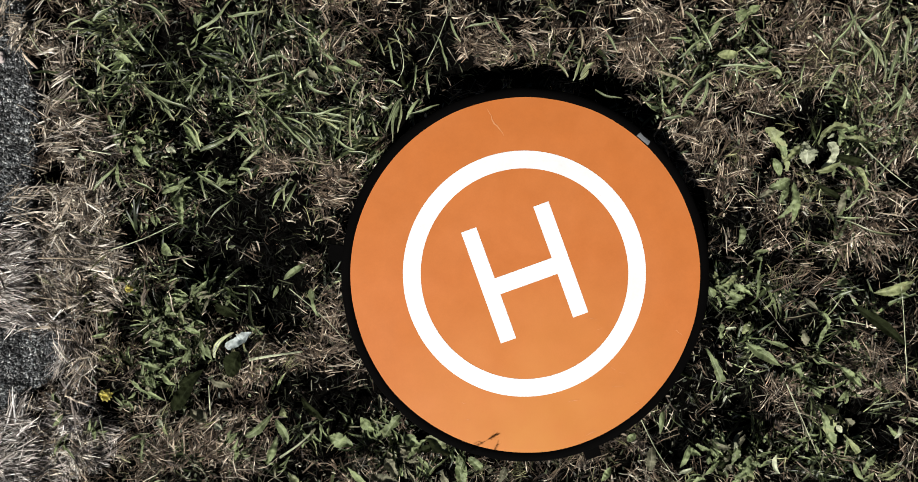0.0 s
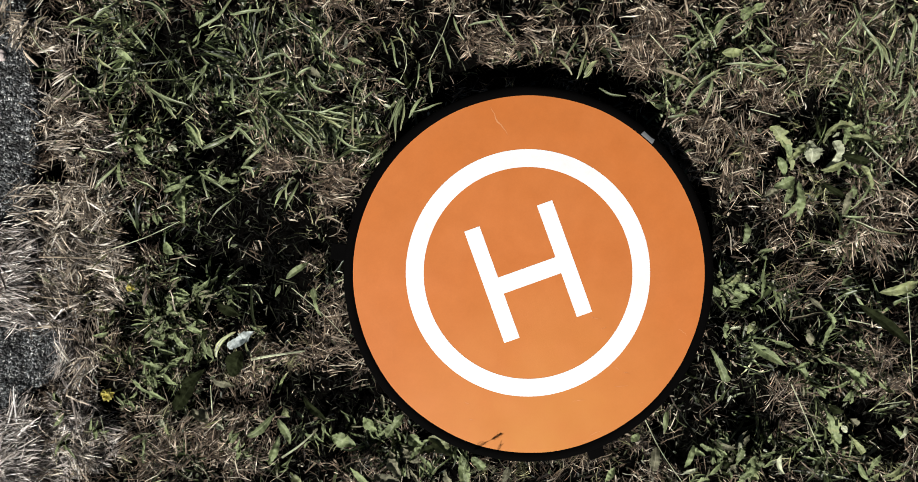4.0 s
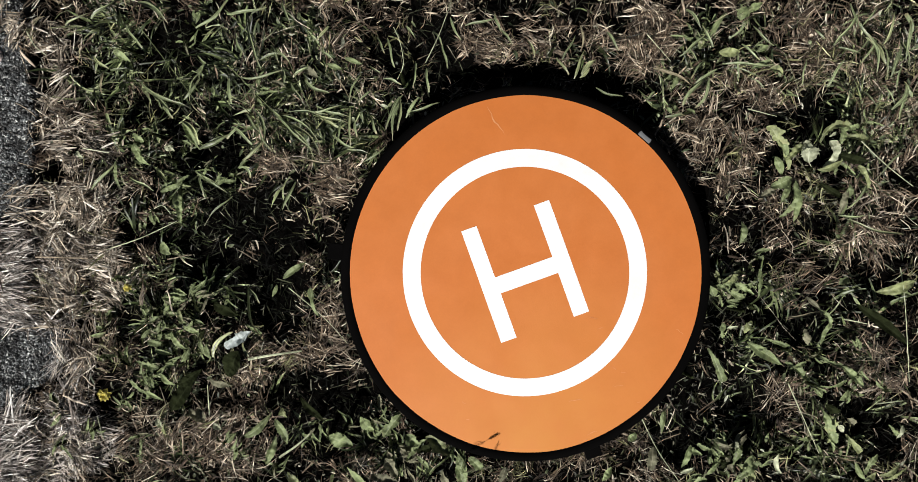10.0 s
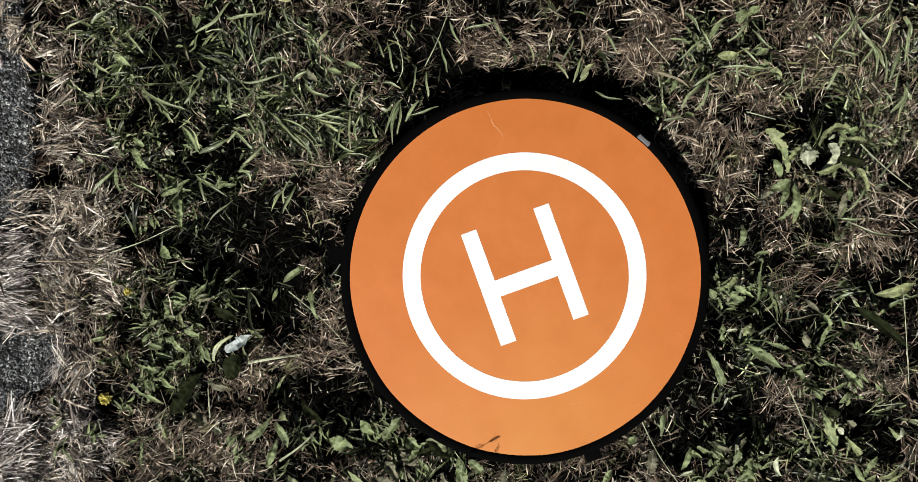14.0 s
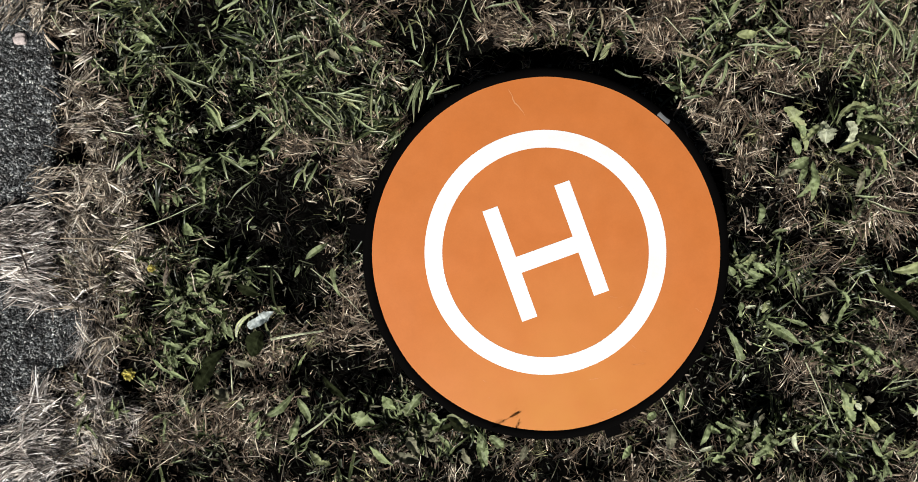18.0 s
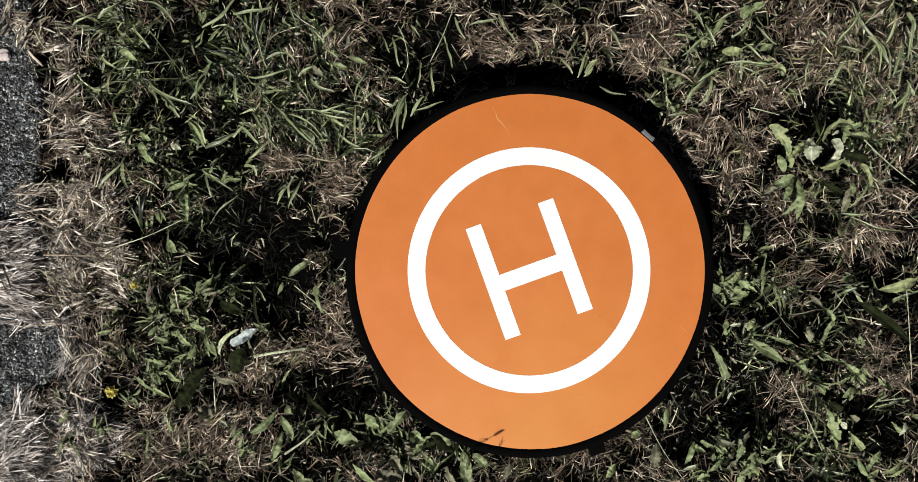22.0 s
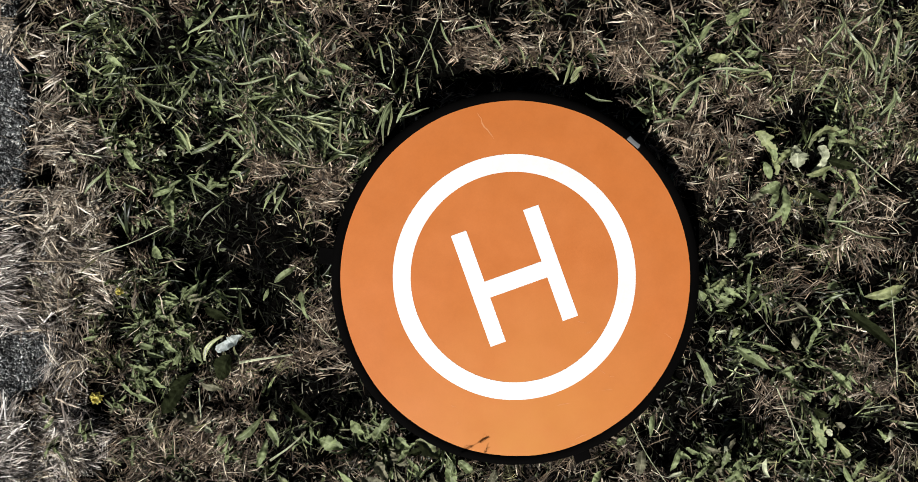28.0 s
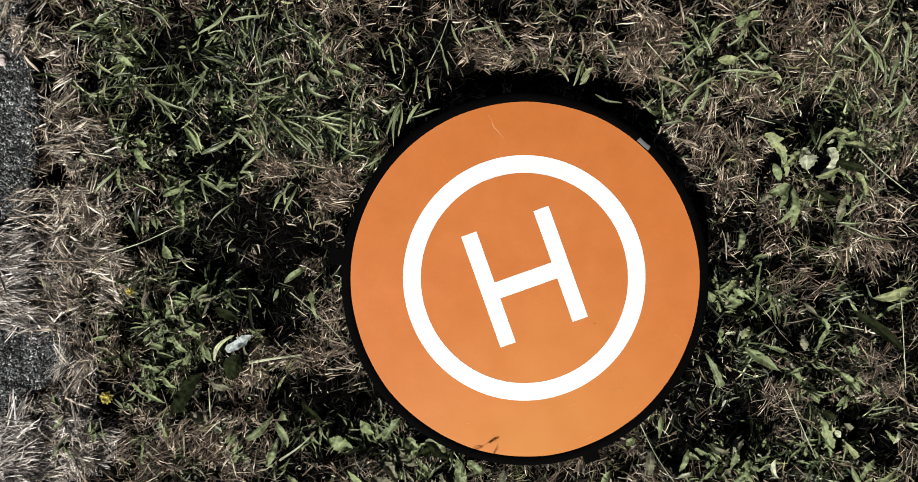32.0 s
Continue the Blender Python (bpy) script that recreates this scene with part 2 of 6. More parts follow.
def strand_material(name, stops, rough=0.55, spec=0.4, clear=0.15, across=2.5, along=3.0):
    """Straw or grass: every strand has its own tone, with streaks along it and blotches."""
    m, t, b = material(name, rough, spec)
    geo = t.nodes.new("ShaderNodeNewGeometry")
    own = ramp(t, geo.outputs["Random Per Island"], *stops)
    v = place_in(t)
    mottle = noise_node(t, v, 190, 3, 0.6)
    c = blend(t, "MULTIPLY", 1.0, own, ramp(t, mottle, (0.25, (0.62, 0.60, 0.56)), (0.72, (1.12, 1.12, 1.1))))
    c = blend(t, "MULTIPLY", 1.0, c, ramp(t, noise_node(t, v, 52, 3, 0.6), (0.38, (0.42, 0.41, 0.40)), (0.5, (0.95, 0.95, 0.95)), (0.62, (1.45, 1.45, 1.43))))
    lines = streaks(t, across, along)
    c = blend(t, "MULTIPLY", 1.0, c, ramp(t, lines, (0.32, (0.42, 0.41, 0.38)), (0.5, (0.95, 0.95, 0.94)), (0.68, (1.32, 1.31, 1.28))))
    t.links.new(c, b.inputs["Base Color"])
    bump(t, b, lines, 0.5, 0.0006)
    see_through(t, b, c, clear)
    return m


def blade_material(name, blade, rough=0.36, spec=0.6, clear=0.08):
    """A single grass blade: fine parallel veins, a pale keel, browned tip and blotches."""
    m, t, b = material(name, rough, spec)
    sep = t.nodes.new("ShaderNodeSeparateXYZ")
    t.links.new(place_in(t, "UV"), sep.inputs[0])
    lines = streaks(t, 7.0, 1.6)
    info = t.nodes.new("ShaderNodeObjectInfo")
    own = ramp(t, info.outputs["Random"], (0.0, tuple(0.62 * c for c in blade)), (0.5, blade), (1.0, tuple(min(1, 1.3 * c) for c in blade)))
    c = blend(t, "MULTIPLY", 1.0, own, ramp(t, lines, (0.36, (0.25, 0.27, 0.22)), (0.5, (0.90, 0.90, 0.87)), (0.62, (1.55, 1.52, 1.48))))
    v = place_in(t)
    c = blend(t, "MULTIPLY", 1.0, c, ramp(t, noise_node(t, v, 90, 4, 0.65), (0.32, (0.5, 0.5, 0.46)), (0.6, (1.1, 1.1, 1.08))))
    tip = blend(t, "MULTIPLY", 1.0, ramp(t, sep.outputs["Y"], (0.72, (0, 0, 0)), (1.0, (0.8, 0.8, 0.8))), ramp(t, noise_node(t, v, 60, 3), (0.45, (0, 0, 0)), (0.6, (1, 1, 1))))
    c = blend(t, "MIX", tip, c, (0.30, 0.24, 0.14))
    t.links.new(c, b.inputs["Base Color"])
    bump(t, b, lines, 0.6, 0.0008)
    see_through(t, b, c, clear)
    return m


def leaf_material(name, blade, vein, rough=0.52, spec=0.4, clear=0.12, rot=(0.24, 0.17, 0.09)):
    """A leaf with a pale midrib, side veins, mottling and browned spots."""
    m, t, b = material(name, rough, spec)
    uv = place_in(t, "UV")
    sep = t.nodes.new("ShaderNodeSeparateXYZ")
    t.links.new(uv, sep.inputs[0])
    off = t.nodes.new("ShaderNodeMath")
    off.operation = "SUBTRACT"
    t.links.new(sep.outputs["X"], off.inputs[0])
    off.inputs[1].default_value = 0.5
    side = t.nodes.new("ShaderNodeMath")
    side.operation = "ABSOLUTE"
    t.links.new(off.outputs[0], side.inputs[0])
    rib = ramp(t, side.outputs[0], (0.0, (0.75, 0.75, 0.75)), (0.045, (0, 0, 0)))
    v = place_in(t)
    fine = noise_node(t, v, 170, 4, 0.65)
    broad = noise_node(t, v, 38, 3)
    info = t.nodes.new("ShaderNodeObjectInfo")
    own = ramp(t, info.outputs["Random"], (0.0, tuple(0.74 * c for c in blade)), (0.55, blade), (1.0, tuple(min(1, 1.26 * c) for c in blade)))
    c = blend(t, "MULTIPLY", 1.0, own, ramp(t, fine, (0.32, (0.62, 0.64, 0.58)), (0.5, (0.97, 0.97, 0.95)), (0.68, (1.18, 1.17, 1.14))))
    c = blend(t, "MIX", ramp(t, broad, (0.64, (0, 0, 0)), (0.76, (0.35, 0.35, 0.35))), c, rot)
    along = t.nodes.new("ShaderNodeMath")
    along.operation = "MULTIPLY_ADD"
    t.links.new(side.outputs[0], along.inputs[0])
    along.inputs[1].default_value = -0.9
    t.links.new(sep.outputs["Y"], along.inputs[2])
    band = t.nodes.new("ShaderNodeMath")
    band.operation = "SINE"
    turns = t.nodes.new("ShaderNodeMath")
    turns.operation = "MULTIPLY"
    t.links.new(along.outputs[0], turns.inputs[0])
    turns.inputs[1].default_value = 58.0
    t.links.new(turns.outputs[0], band.inputs[0])
    c = blend(t, "MIX", ramp(t, band.outputs[0], (0.65, (0, 0, 0)), (1.0, (0.07, 0.07, 0.07))), c, vein)
    c = blend(t, "MULTIPLY", 1.0, c, ramp(t, noise_node(t, v, 75, 3), (0.35, (0.48, 0.48, 0.46)), (0.6, (1.08, 1.08, 1.08))))
    c = blend(t, "MIX", rib, c, vein)
    t.links.new(c, b.inputs["Base Color"])
    quilt = blend(t, "MIX", 0.2, ramp(t, fine, (0.25, (0, 0, 0)), (0.75, (1, 1, 1))), ramp(t, band.outputs[0], (0.3, (1, 1, 1)), (1.0, (0, 0, 0))))
    bump(t, b, quilt, 0.7, 0.0009)
    see_through(t, b, c, clear)
    return m


def cloth_material(name, colour, wear, rough=0.55, spec=0.3):
    """Coated woven fabric with faint stains and a fine weave."""
    m, t, b = material(name, rough, spec)
    v = place_in(t)
    stain = noise_node(t, v, 9, 4, 0.6)
    grain = noise_node(t, v, 420, 2)
    c = blend(t, "MIX", ramp(t, stain, (0.35, (0, 0, 0)), (0.8, (1, 1, 1))), colour, wear)
    c = blend(t, "MULTIPLY", 1.0, c, ramp(t, noise_node(t, v, 34, 5, 0.7), (0.3, (0.95, 0.94, 0.92)), (0.7, (1.03, 1.035, 1.04))))
    c = blend(t, "MULTIPLY", 0.12, c, ramp(t, grain, (0.3, (0.8, 0.8, 0.8)), (0.7, (1.08, 1.08, 1.08))))
    t.links.new(c, b.inputs["Base Color"])
    weave = node(t, "ShaderNodeTexWave", Scale=420.0, Distortion=0.6)
    t.links.new(v, weave.inputs["Vector"])
    bump(t, b, weave.outputs["Fac"], 0.12, 0.0006)
    return m


def asphalt_material():
    m, t, b = material("asphalt_binder", 0.9, 0.25)
    v = place_in(t)
    grain = noise_node(t, v, 330, 4, 0.7)
    c = ramp(t, grain, (0.3, (0.015, 0.016, 0.017)), (0.72, (0.06, 0.063, 0.064)))
    cell = node(t, "ShaderNodeTexVoronoi", Scale=130.0)
    t.links.new(v, cell.inputs["Vector"])
    chips = blend(t, "MULTIPLY", 1.0, ramp(t, cell.outputs["Color"], (0.0, (0.045, 0.049, 0.052)), (0.6, (0.135, 0.145, 0.154)), (1.0, (0.34, 0.355, 0.37))),
                  ramp(t, cell.outputs["Distance"], (0.35, (1, 1, 1)), (0.6, (0.2, 0.2, 0.2))))
    c = blend(t, "MIX", far_share(t, v, 0.80, 0.86), c, chips)
    t.links.new(c, b.inputs["Base Color"])
    bump(t, b, grain, 1.0, 0.003)
    return m


SOIL = soil_material()
ASPHALT = asphalt_material()
CHIP = strand_material("asphalt_stone", ((0.0, (0.02, 0.021, 0.021)), (0.5, (0.100, 0.109, 0.118)), (0.82, (0.27, 0.288, 0.305)), (1.0, (0.62, 0.64, 0.65))), 0.75, 0.35, 0.0)
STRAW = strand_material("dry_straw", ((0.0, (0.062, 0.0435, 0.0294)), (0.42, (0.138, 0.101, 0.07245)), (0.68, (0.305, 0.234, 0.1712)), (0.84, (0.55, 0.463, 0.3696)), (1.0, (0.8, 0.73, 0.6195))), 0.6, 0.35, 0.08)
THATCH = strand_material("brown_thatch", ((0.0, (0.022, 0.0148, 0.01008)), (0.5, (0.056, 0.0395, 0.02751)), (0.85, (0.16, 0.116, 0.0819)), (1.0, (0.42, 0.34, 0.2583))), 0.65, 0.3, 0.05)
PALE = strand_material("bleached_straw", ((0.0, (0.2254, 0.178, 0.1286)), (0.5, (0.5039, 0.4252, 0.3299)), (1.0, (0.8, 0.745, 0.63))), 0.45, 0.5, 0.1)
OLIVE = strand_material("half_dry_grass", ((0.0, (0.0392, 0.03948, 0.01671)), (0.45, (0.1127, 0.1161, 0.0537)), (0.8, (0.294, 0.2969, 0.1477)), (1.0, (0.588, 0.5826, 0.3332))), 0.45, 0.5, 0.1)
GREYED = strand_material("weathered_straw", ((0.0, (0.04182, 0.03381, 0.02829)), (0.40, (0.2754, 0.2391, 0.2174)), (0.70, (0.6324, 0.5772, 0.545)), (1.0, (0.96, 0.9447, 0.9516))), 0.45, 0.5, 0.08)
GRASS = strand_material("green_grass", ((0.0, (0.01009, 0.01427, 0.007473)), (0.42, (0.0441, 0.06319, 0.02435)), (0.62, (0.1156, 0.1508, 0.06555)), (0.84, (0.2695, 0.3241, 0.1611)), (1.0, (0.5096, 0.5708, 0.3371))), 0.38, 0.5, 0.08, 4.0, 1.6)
BITS = strand_material("small_leaf", ((0.0, (0.01514, 0.02121, 0.01046)), (0.5, (0.06056, 0.0828, 0.04182)), (0.85, (0.2221, 0.2625, 0.151)), (1.0, (0.4643, 0.4948, 0.395))), 0.45, 0.5, 0.12)
LEAF = {
    "g": leaf_material("green_leaf", (0.2289, 0.2775, 0.1329), (0.3298, 0.3744, 0.2079)),
    "y": leaf_material("yellow_green_leaf", (0.2813, 0.3115, 0.1492), (0.3686, 0.3994, 0.217)),
    # dark green leaves; the black of shaded ones is put into the colour too
    "k": leaf_material("dark_and_shaded_leaf", (0.021, 0.026, 0.011), (0.03, 0.036, 0.018), 0.9, 0.04, 0.05, (0.02, 0.022, 0.012)),
    # pale leaves and stems; on sunlit leaves the sun's gloss is in this colour
    "p": leaf_material("pale_and_sunlit_leaf", (0.54, 0.57, 0.40), (0.62, 0.64, 0.48), 0.5, 0.35),
    "s": leaf_material("dull_withered_leaf", (0.20, 0.195, 0.13), (0.30, 0.28, 0.20), 0.7, 0.25),
    # the white glare of the sky on a glossy leaf, put into its colour
    "w": leaf_material("sky_glare_leaf", (0.52, 0.58, 0.58), (0.58, 0.63, 0.62), 0.35, 0.6, 0.05, (0.46, 0.50, 0.46)),
}
BLADE = {
    "g": blade_material("green_blade", (0.2279, 0.2696, 0.1505)),
    "y": blade_material("yellow_green_blade", (0.3007, 0.3295, 0.1806)),
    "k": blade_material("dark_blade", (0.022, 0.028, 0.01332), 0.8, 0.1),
    "p": blade_material("pale_blade", (0.50, 0.50, 0.3996)),
    "s": blade_material("withered_blade", (0.26, 0.225, 0.1554), 0.65, 0.3),
    "w": blade_material("sky_glare_blade", (0.50, 0.55, 0.555)),
}
ORANGE = cloth_material("orange_nylon", (0.54, 0.160, 0.036), (0.55, 0.176, 0.047), 0.55, 0.2)


def tint_area(m, x, y, near, far, colour):
    """A paler, yellower area round a place on the cloth, broken up by noise."""
    t = m.node_tree
    b = t.nodes["Principled BSDF"]
    was = b.inputs["Base Color"].links[0].from_socket
    v = place_in(t)
    n = t.nodes.new("ShaderNodeVectorMath")
    n.operation = "SUBTRACT"
    t.links.new(v, n.inputs[0])
    n.inputs[1].default_value = (x, y, 0)
    r = far_share(t, n.outputs["Vector"], near, far)
    mix = blend(t, "MULTIPLY", 1.0, ramp(t, r, (0.0, (1, 1, 1)), (1.0, (0, 0, 0))), ramp(t, noise_node(t, v, 14, 4, 0.65), (0.3, (0.55, 0.55, 0.55)), (0.65, (1, 1, 1))))
    t.links.new(blend(t, "MIX", mix, was, colour), b.inputs["Base Color"])


tint_area(ORANGE, 0.02, -0.27, 0.04, 0.30, (0.56, 0.210, 0.044))
WHITE = cloth_material("white_print", (0.86, 0.86, 0.86), (0.82, 0.82, 0.82))
BLACK = cloth_material("black_nylon", (0.0010, 0.0009, 0.0009), (0.0018, 0.0016, 0.0016), 0.9, 0.04)
GREY = cloth_material("grey_webbing", (0.20, 0.21, 0.215), (0.15, 0.155, 0.16), 0.5)
SCUFF = cloth_material("light_scuff", (0.64, 0.27, 0.11), (0.58, 0.215, 0.072), 0.7)
PETAL = strand_material("yellow_petal", ((0.0, (0.85, 0.72, 0.13)), (1.0, (0.97, 0.90, 0.32))), 0.5, 0.3, 0.3)

# ---------------------------------------------------------------- ground
def spread(lo, hi, step, far):
    """Even steps between lo and hi, then ever wider ones out to far."""
    inner = list(np.arange(lo, hi + step / 2, step))
    out, d = [], step
    while (out[-1] if out else 0) < far:
        d *= 1.35
        out.append((out[-1] if out else 0) + d)
    return np.array([lo - o for o in reversed(out)] + inner + [hi + o for o in out])


gx, gy = spread(-1.0, 1.0, 0.008, 400), spread(-0.68, 0.68, 0.008, 400)
mx_, my_ = np.meshgrid(gx, gy, indexing="xy")
gv = np.stack([mx_.ravel(), my_.ravel(), ground_z(mx_.ravel(), my_.ravel())], 1)
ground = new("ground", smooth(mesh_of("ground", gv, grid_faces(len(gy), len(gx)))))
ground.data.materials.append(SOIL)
tagged(ground, "crumbly soil under dry matted lawn, deep shade in its colour", "ground", kind="structure")

ry_ = spread(-0.7, 0.7, 0.006, 400)
edge = road_edge(ry_)
cols = [(np.full(len(ry_), -3.6), -0.05), (np.full(len(ry_), -3.6), -0.004), (np.full(len(ry_), -1.2), -0.001), (edge - 0.05, -0.002), (edge - 0.008, -0.004), (edge, -0.010), (edge + 0.002, -0.045)]
rv = np.concatenate([np.stack([x, ry_, np.full(len(ry_), z)], 1) for x, z in cols])
road = new("road", smooth(mesh_of("road", rv, grid_faces(len(cols), len(ry_))[:, ::-1])))
road.data.materials.append(ASPHALT)
tagged(road, "weathered grey asphalt path with a ragged edge", "road", kind="structure")


def stones(name, count, x0, y0, x1, y1, small, large, mat):
    """Angular stone chips pressed into the binder, joined."""
    x, y = rng.uniform(x0, x1, count), rng.uniform(y0, y1, count)
    keep = x < road_edge(y) + 0.004 * rng.standard_normal(count)
    x, y = x[keep], y[keep]
    n = len(x)
    base = np.array([(1, 0.5, 0.35), (0.9, -0.6, 0.3), (-0.9, -0.55, 0.35), (-1, 0.6, 0.3), (1.1, 0.7, -0.6), (1.0, -0.8, -0.6), (-1.1, -0.7, -0.6), (-1.0, 0.8, -0.6)])
    tri = [(0, 3, 2, 1), (0, 1, 5, 4), (1, 2, 6, 5), (2, 3, 7, 6), (3, 0, 4, 7)]
    p = base[None] * (1 + 0.7 * (rng.random((n, 8, 3)) - 0.5))
    s = rng.uniform(small, large, (n, 1, 1)) * np.stack([np.ones(n), rng.uniform(0.4, 0.9, n), rng.uniform(0.5, 1.0, n)], 1)[:, None]
    p = p * s
    a, tilt = rng.uniform(0, 6.283, n), rng.normal(0, 0.55, n)
    px, pz = p[..., 0] * np.cos(tilt)[:, None] - p[..., 2] * np.sin(tilt)[:, None], p[..., 0] * np.sin(tilt)[:, None] + p[..., 2] * np.cos(tilt)[:, None]
    qx = px * np.cos(a)[:, None] - p[..., 1] * np.sin(a)[:, None]
    qy = px * np.sin(a)[:, None] + p[..., 1] * np.cos(a)[:, None]
    v = np.stack([qx + x[:, None], qy + y[:, None], pz + rng.uniform(-0.002, 0.003, n)[:, None]], -1).reshape(-1, 3)
    f = (np.array(tri)[None] + 8 * np.arange(n)[:, None, None]).reshape(-1, 4)
    ob = new(name, mesh_of(name, v, f))
    ob.data.materials.append(mat)
    return ob


tagged(stones("stone_chips", 66000, -0.84, -0.46, -0.57, 0.46, 0.0009, 0.0024, CHIP), "grey angular stone chips in the asphalt", "stone chips", kind="stuff")

# ---------------------------------------------------------------- grass and straw
def ribbons(name, mat, label, category, x, y, z, heading, length, width, rise, droop, sway=None, roll=None, straw=False, cuts=3, fold=False, kink=0.0, twist=0.0, flat=False):
    """Many strands in one mesh. rise and droop: radians above level at the root, and lost towards the tip.
    kink: uneven bends from piece to piece; twist: turns about its own length."""
    n = len(x)
    sway = np.zeros(n) if sway is None else sway
    roll = np.zeros(n) if roll is None else roll
    px, py, pz, step = x.copy(), y.copy(), z.copy(), length / cuts
    line = [(px, py, pz)]
    turn = []
    bend, nod, spin = np.zeros(n), np.zeros(n), rng.normal(0, 1, n) * twist
    for k in range(cuts):
        if kink:
            bend = bend + rng.normal(0, kink, n) * (rng.random(n) < 0.7)
            nod = nod + rng.normal(0, 0.5 * kink, n)
        e = rise - droop * (k + 0.5) / cuts + nod
        h = heading + sway * (k + 0.5) / cuts + bend
        turn.append((e, h))
        px, py, pz = px + step * np.cos(e) * np.cos(h), py + step * np.cos(e) * np.sin(h), pz + step * np.sin(e)
        line.append((px, py, pz))
    # nothing grows into the pad
    ok = np.ones(n, bool)
    for qx, qy, qz in line:
        ok &= ~((pad_radius(qx, qy) < 1.015) & ((qz > 0.024) | (pad_radius(qx, qy) < 0.92)))
    turn.append(turn[-1])
    blunt = np.where(rng.random(n) < 0.55, rng.uniform(0.3, 0.8, n), 0.0)      # mown off
    rows, uv = [], []
    for k, ((qx, qy, qz), (e, h)) in enumerate(zip(line, turn)):
        s = k / cuts
        w = width * (1.0 if straw else min(1.0, 0.55 + 1.8 * s) * np.maximum(min(1.0, (1.02 - s) / 0.5) ** 0.85, blunt)) / 2
        if straw and k in (0, cuts):
            w = width * 0.28
        r = roll + spin * s
        ax, ay, az = -np.sin(h) * np.cos(r), np.cos(h) * np.cos(r), np.sin(r)
        rows.append(np.stack([qx - ax * w, qy - ay * w, qz - az * w], 1))
        uv.append((0.0, s))
        if fold or (straw and not flat):
            rows.append(np.stack([qx, qy, qz + (0.55 * w if straw else -0.62 * w)], 1))
            uv.append((0.5, s))
        rows.append(np.stack([qx + ax * w, qy + ay * w, qz + az * w], 1))
        uv.append((1.0, s))
    v = np.stack(rows, 1)[ok]
    m = 3 if fold or (straw and not flat) else 2
    one = grid_faces(cuts + 1, m)
    f = (one[None] + (cuts + 1) * m * np.arange(len(v))[:, None, None]).reshape(-1, 4)
    me = smooth(mesh_of(name, v.reshape(-1, 3), f))
    if len(me.loops) == f.size:
        me.uv_layers.new(name="strand").data.foreach_set("uv", np.tile(np.array(uv, np.float32)[one.ravel()].ravel(), len(v)))
    ob = new(name, me)
    ob.data.materials.append(mat)
    return tagged(ob, label, category, kind="stuff")


def scatter(count, density, x0=-0.86, y0=-0.54, x1=0.88, y1=0.54):
    """Places picked at random, as thick as density (0 to 1) says."""
    x, y = rng.uniform(x0, x1, count), rng.uniform(y0, y1, count)
    keep = rng.random(count) < density(x, y)
    keep &= pad_radius(x, y) > 0.9
    return x[keep], y[keep]


def low_by_pad(x, y):
    """Grass is pressed down round the pad."""
    return -0.012 + 0.16 * np.clip(pad_radius(x, y) - 1.14 - 0.10 * (y > PAD_Y), 0, 1)


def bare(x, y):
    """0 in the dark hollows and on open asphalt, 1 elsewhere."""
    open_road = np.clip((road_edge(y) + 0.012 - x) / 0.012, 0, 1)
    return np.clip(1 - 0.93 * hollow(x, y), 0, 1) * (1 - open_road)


# where green grass grows: x, y, half sizes (cm), thickness
GREEN = [
    (-52.2, 28.5, 6.7, 8.9, 0.95),
    (-51.7, 15.8, 5.4, 5.4, 0.5),
    (-33.5, 27.6, 11.6, 9.8, 0.95),
    (-26.5, 16.8, 8.6, 5.0, 1.0),
    (-44.4, 15.8, 7.1, 6.2, 0.65),
    (-12.7, 20.7, 5.8, 5.8, 0.8),
    (-44.9, -13.8, 7.6, 8.5, 0.8),
    (-35.4, -1.5, 7.1, 7.1, 0.35),
    (-40.8, 6.7, 6.7, 5.4, 0.7),
    (40.4, 28.9, 6.7, 5.8, 0.75),
    (64.5, 28.5, 7.1, 8.5, 0.85),
    (64.5, 17.6, 4.5, 3.6, 0.5),
    (35.5, 23.0, 3.1, 3.1, 0.4),
    (62.7, 13.0, 7.1, 8.9, 0.3),
    (53.6, -17.8, 17.0, 12.5, 0.3),
    (44.5, -7.9, 7.1, 3.6, 0.35),
    (-17.2, -32.4, 16.1, 5.8, 0.45),
    (-50.8, -30.5, 6.2, 6.2, 0.4),
    (17.7, 27.6, 3.6, 3.6, 0.4),
    (55.4, -33.3, 13.4, 5.4, 0.35),
]


def green_share(x, y):
    return np.clip(blobs(x, y, GREEN), 0, 1) * np.clip((x - road_edge(y)) / 0.08, 0, 1) * (1 - 0.8 * hollow(x, y))


def dry_share(x, y):
    return bare(x, y) * (1 - 0.85 * green_share(x, y)) * np.clip(2.6 * value_noise(x + 5, y + 5, 0.032, 11) - 0.62, 0.03, 1) * np.clip(4.2 * value_noise(x + 6, y + 6, 0.017, 12) - 1.45, 0.02, 1) * (1 - 0.5 * (x > 0.34) * (y < 0.02))


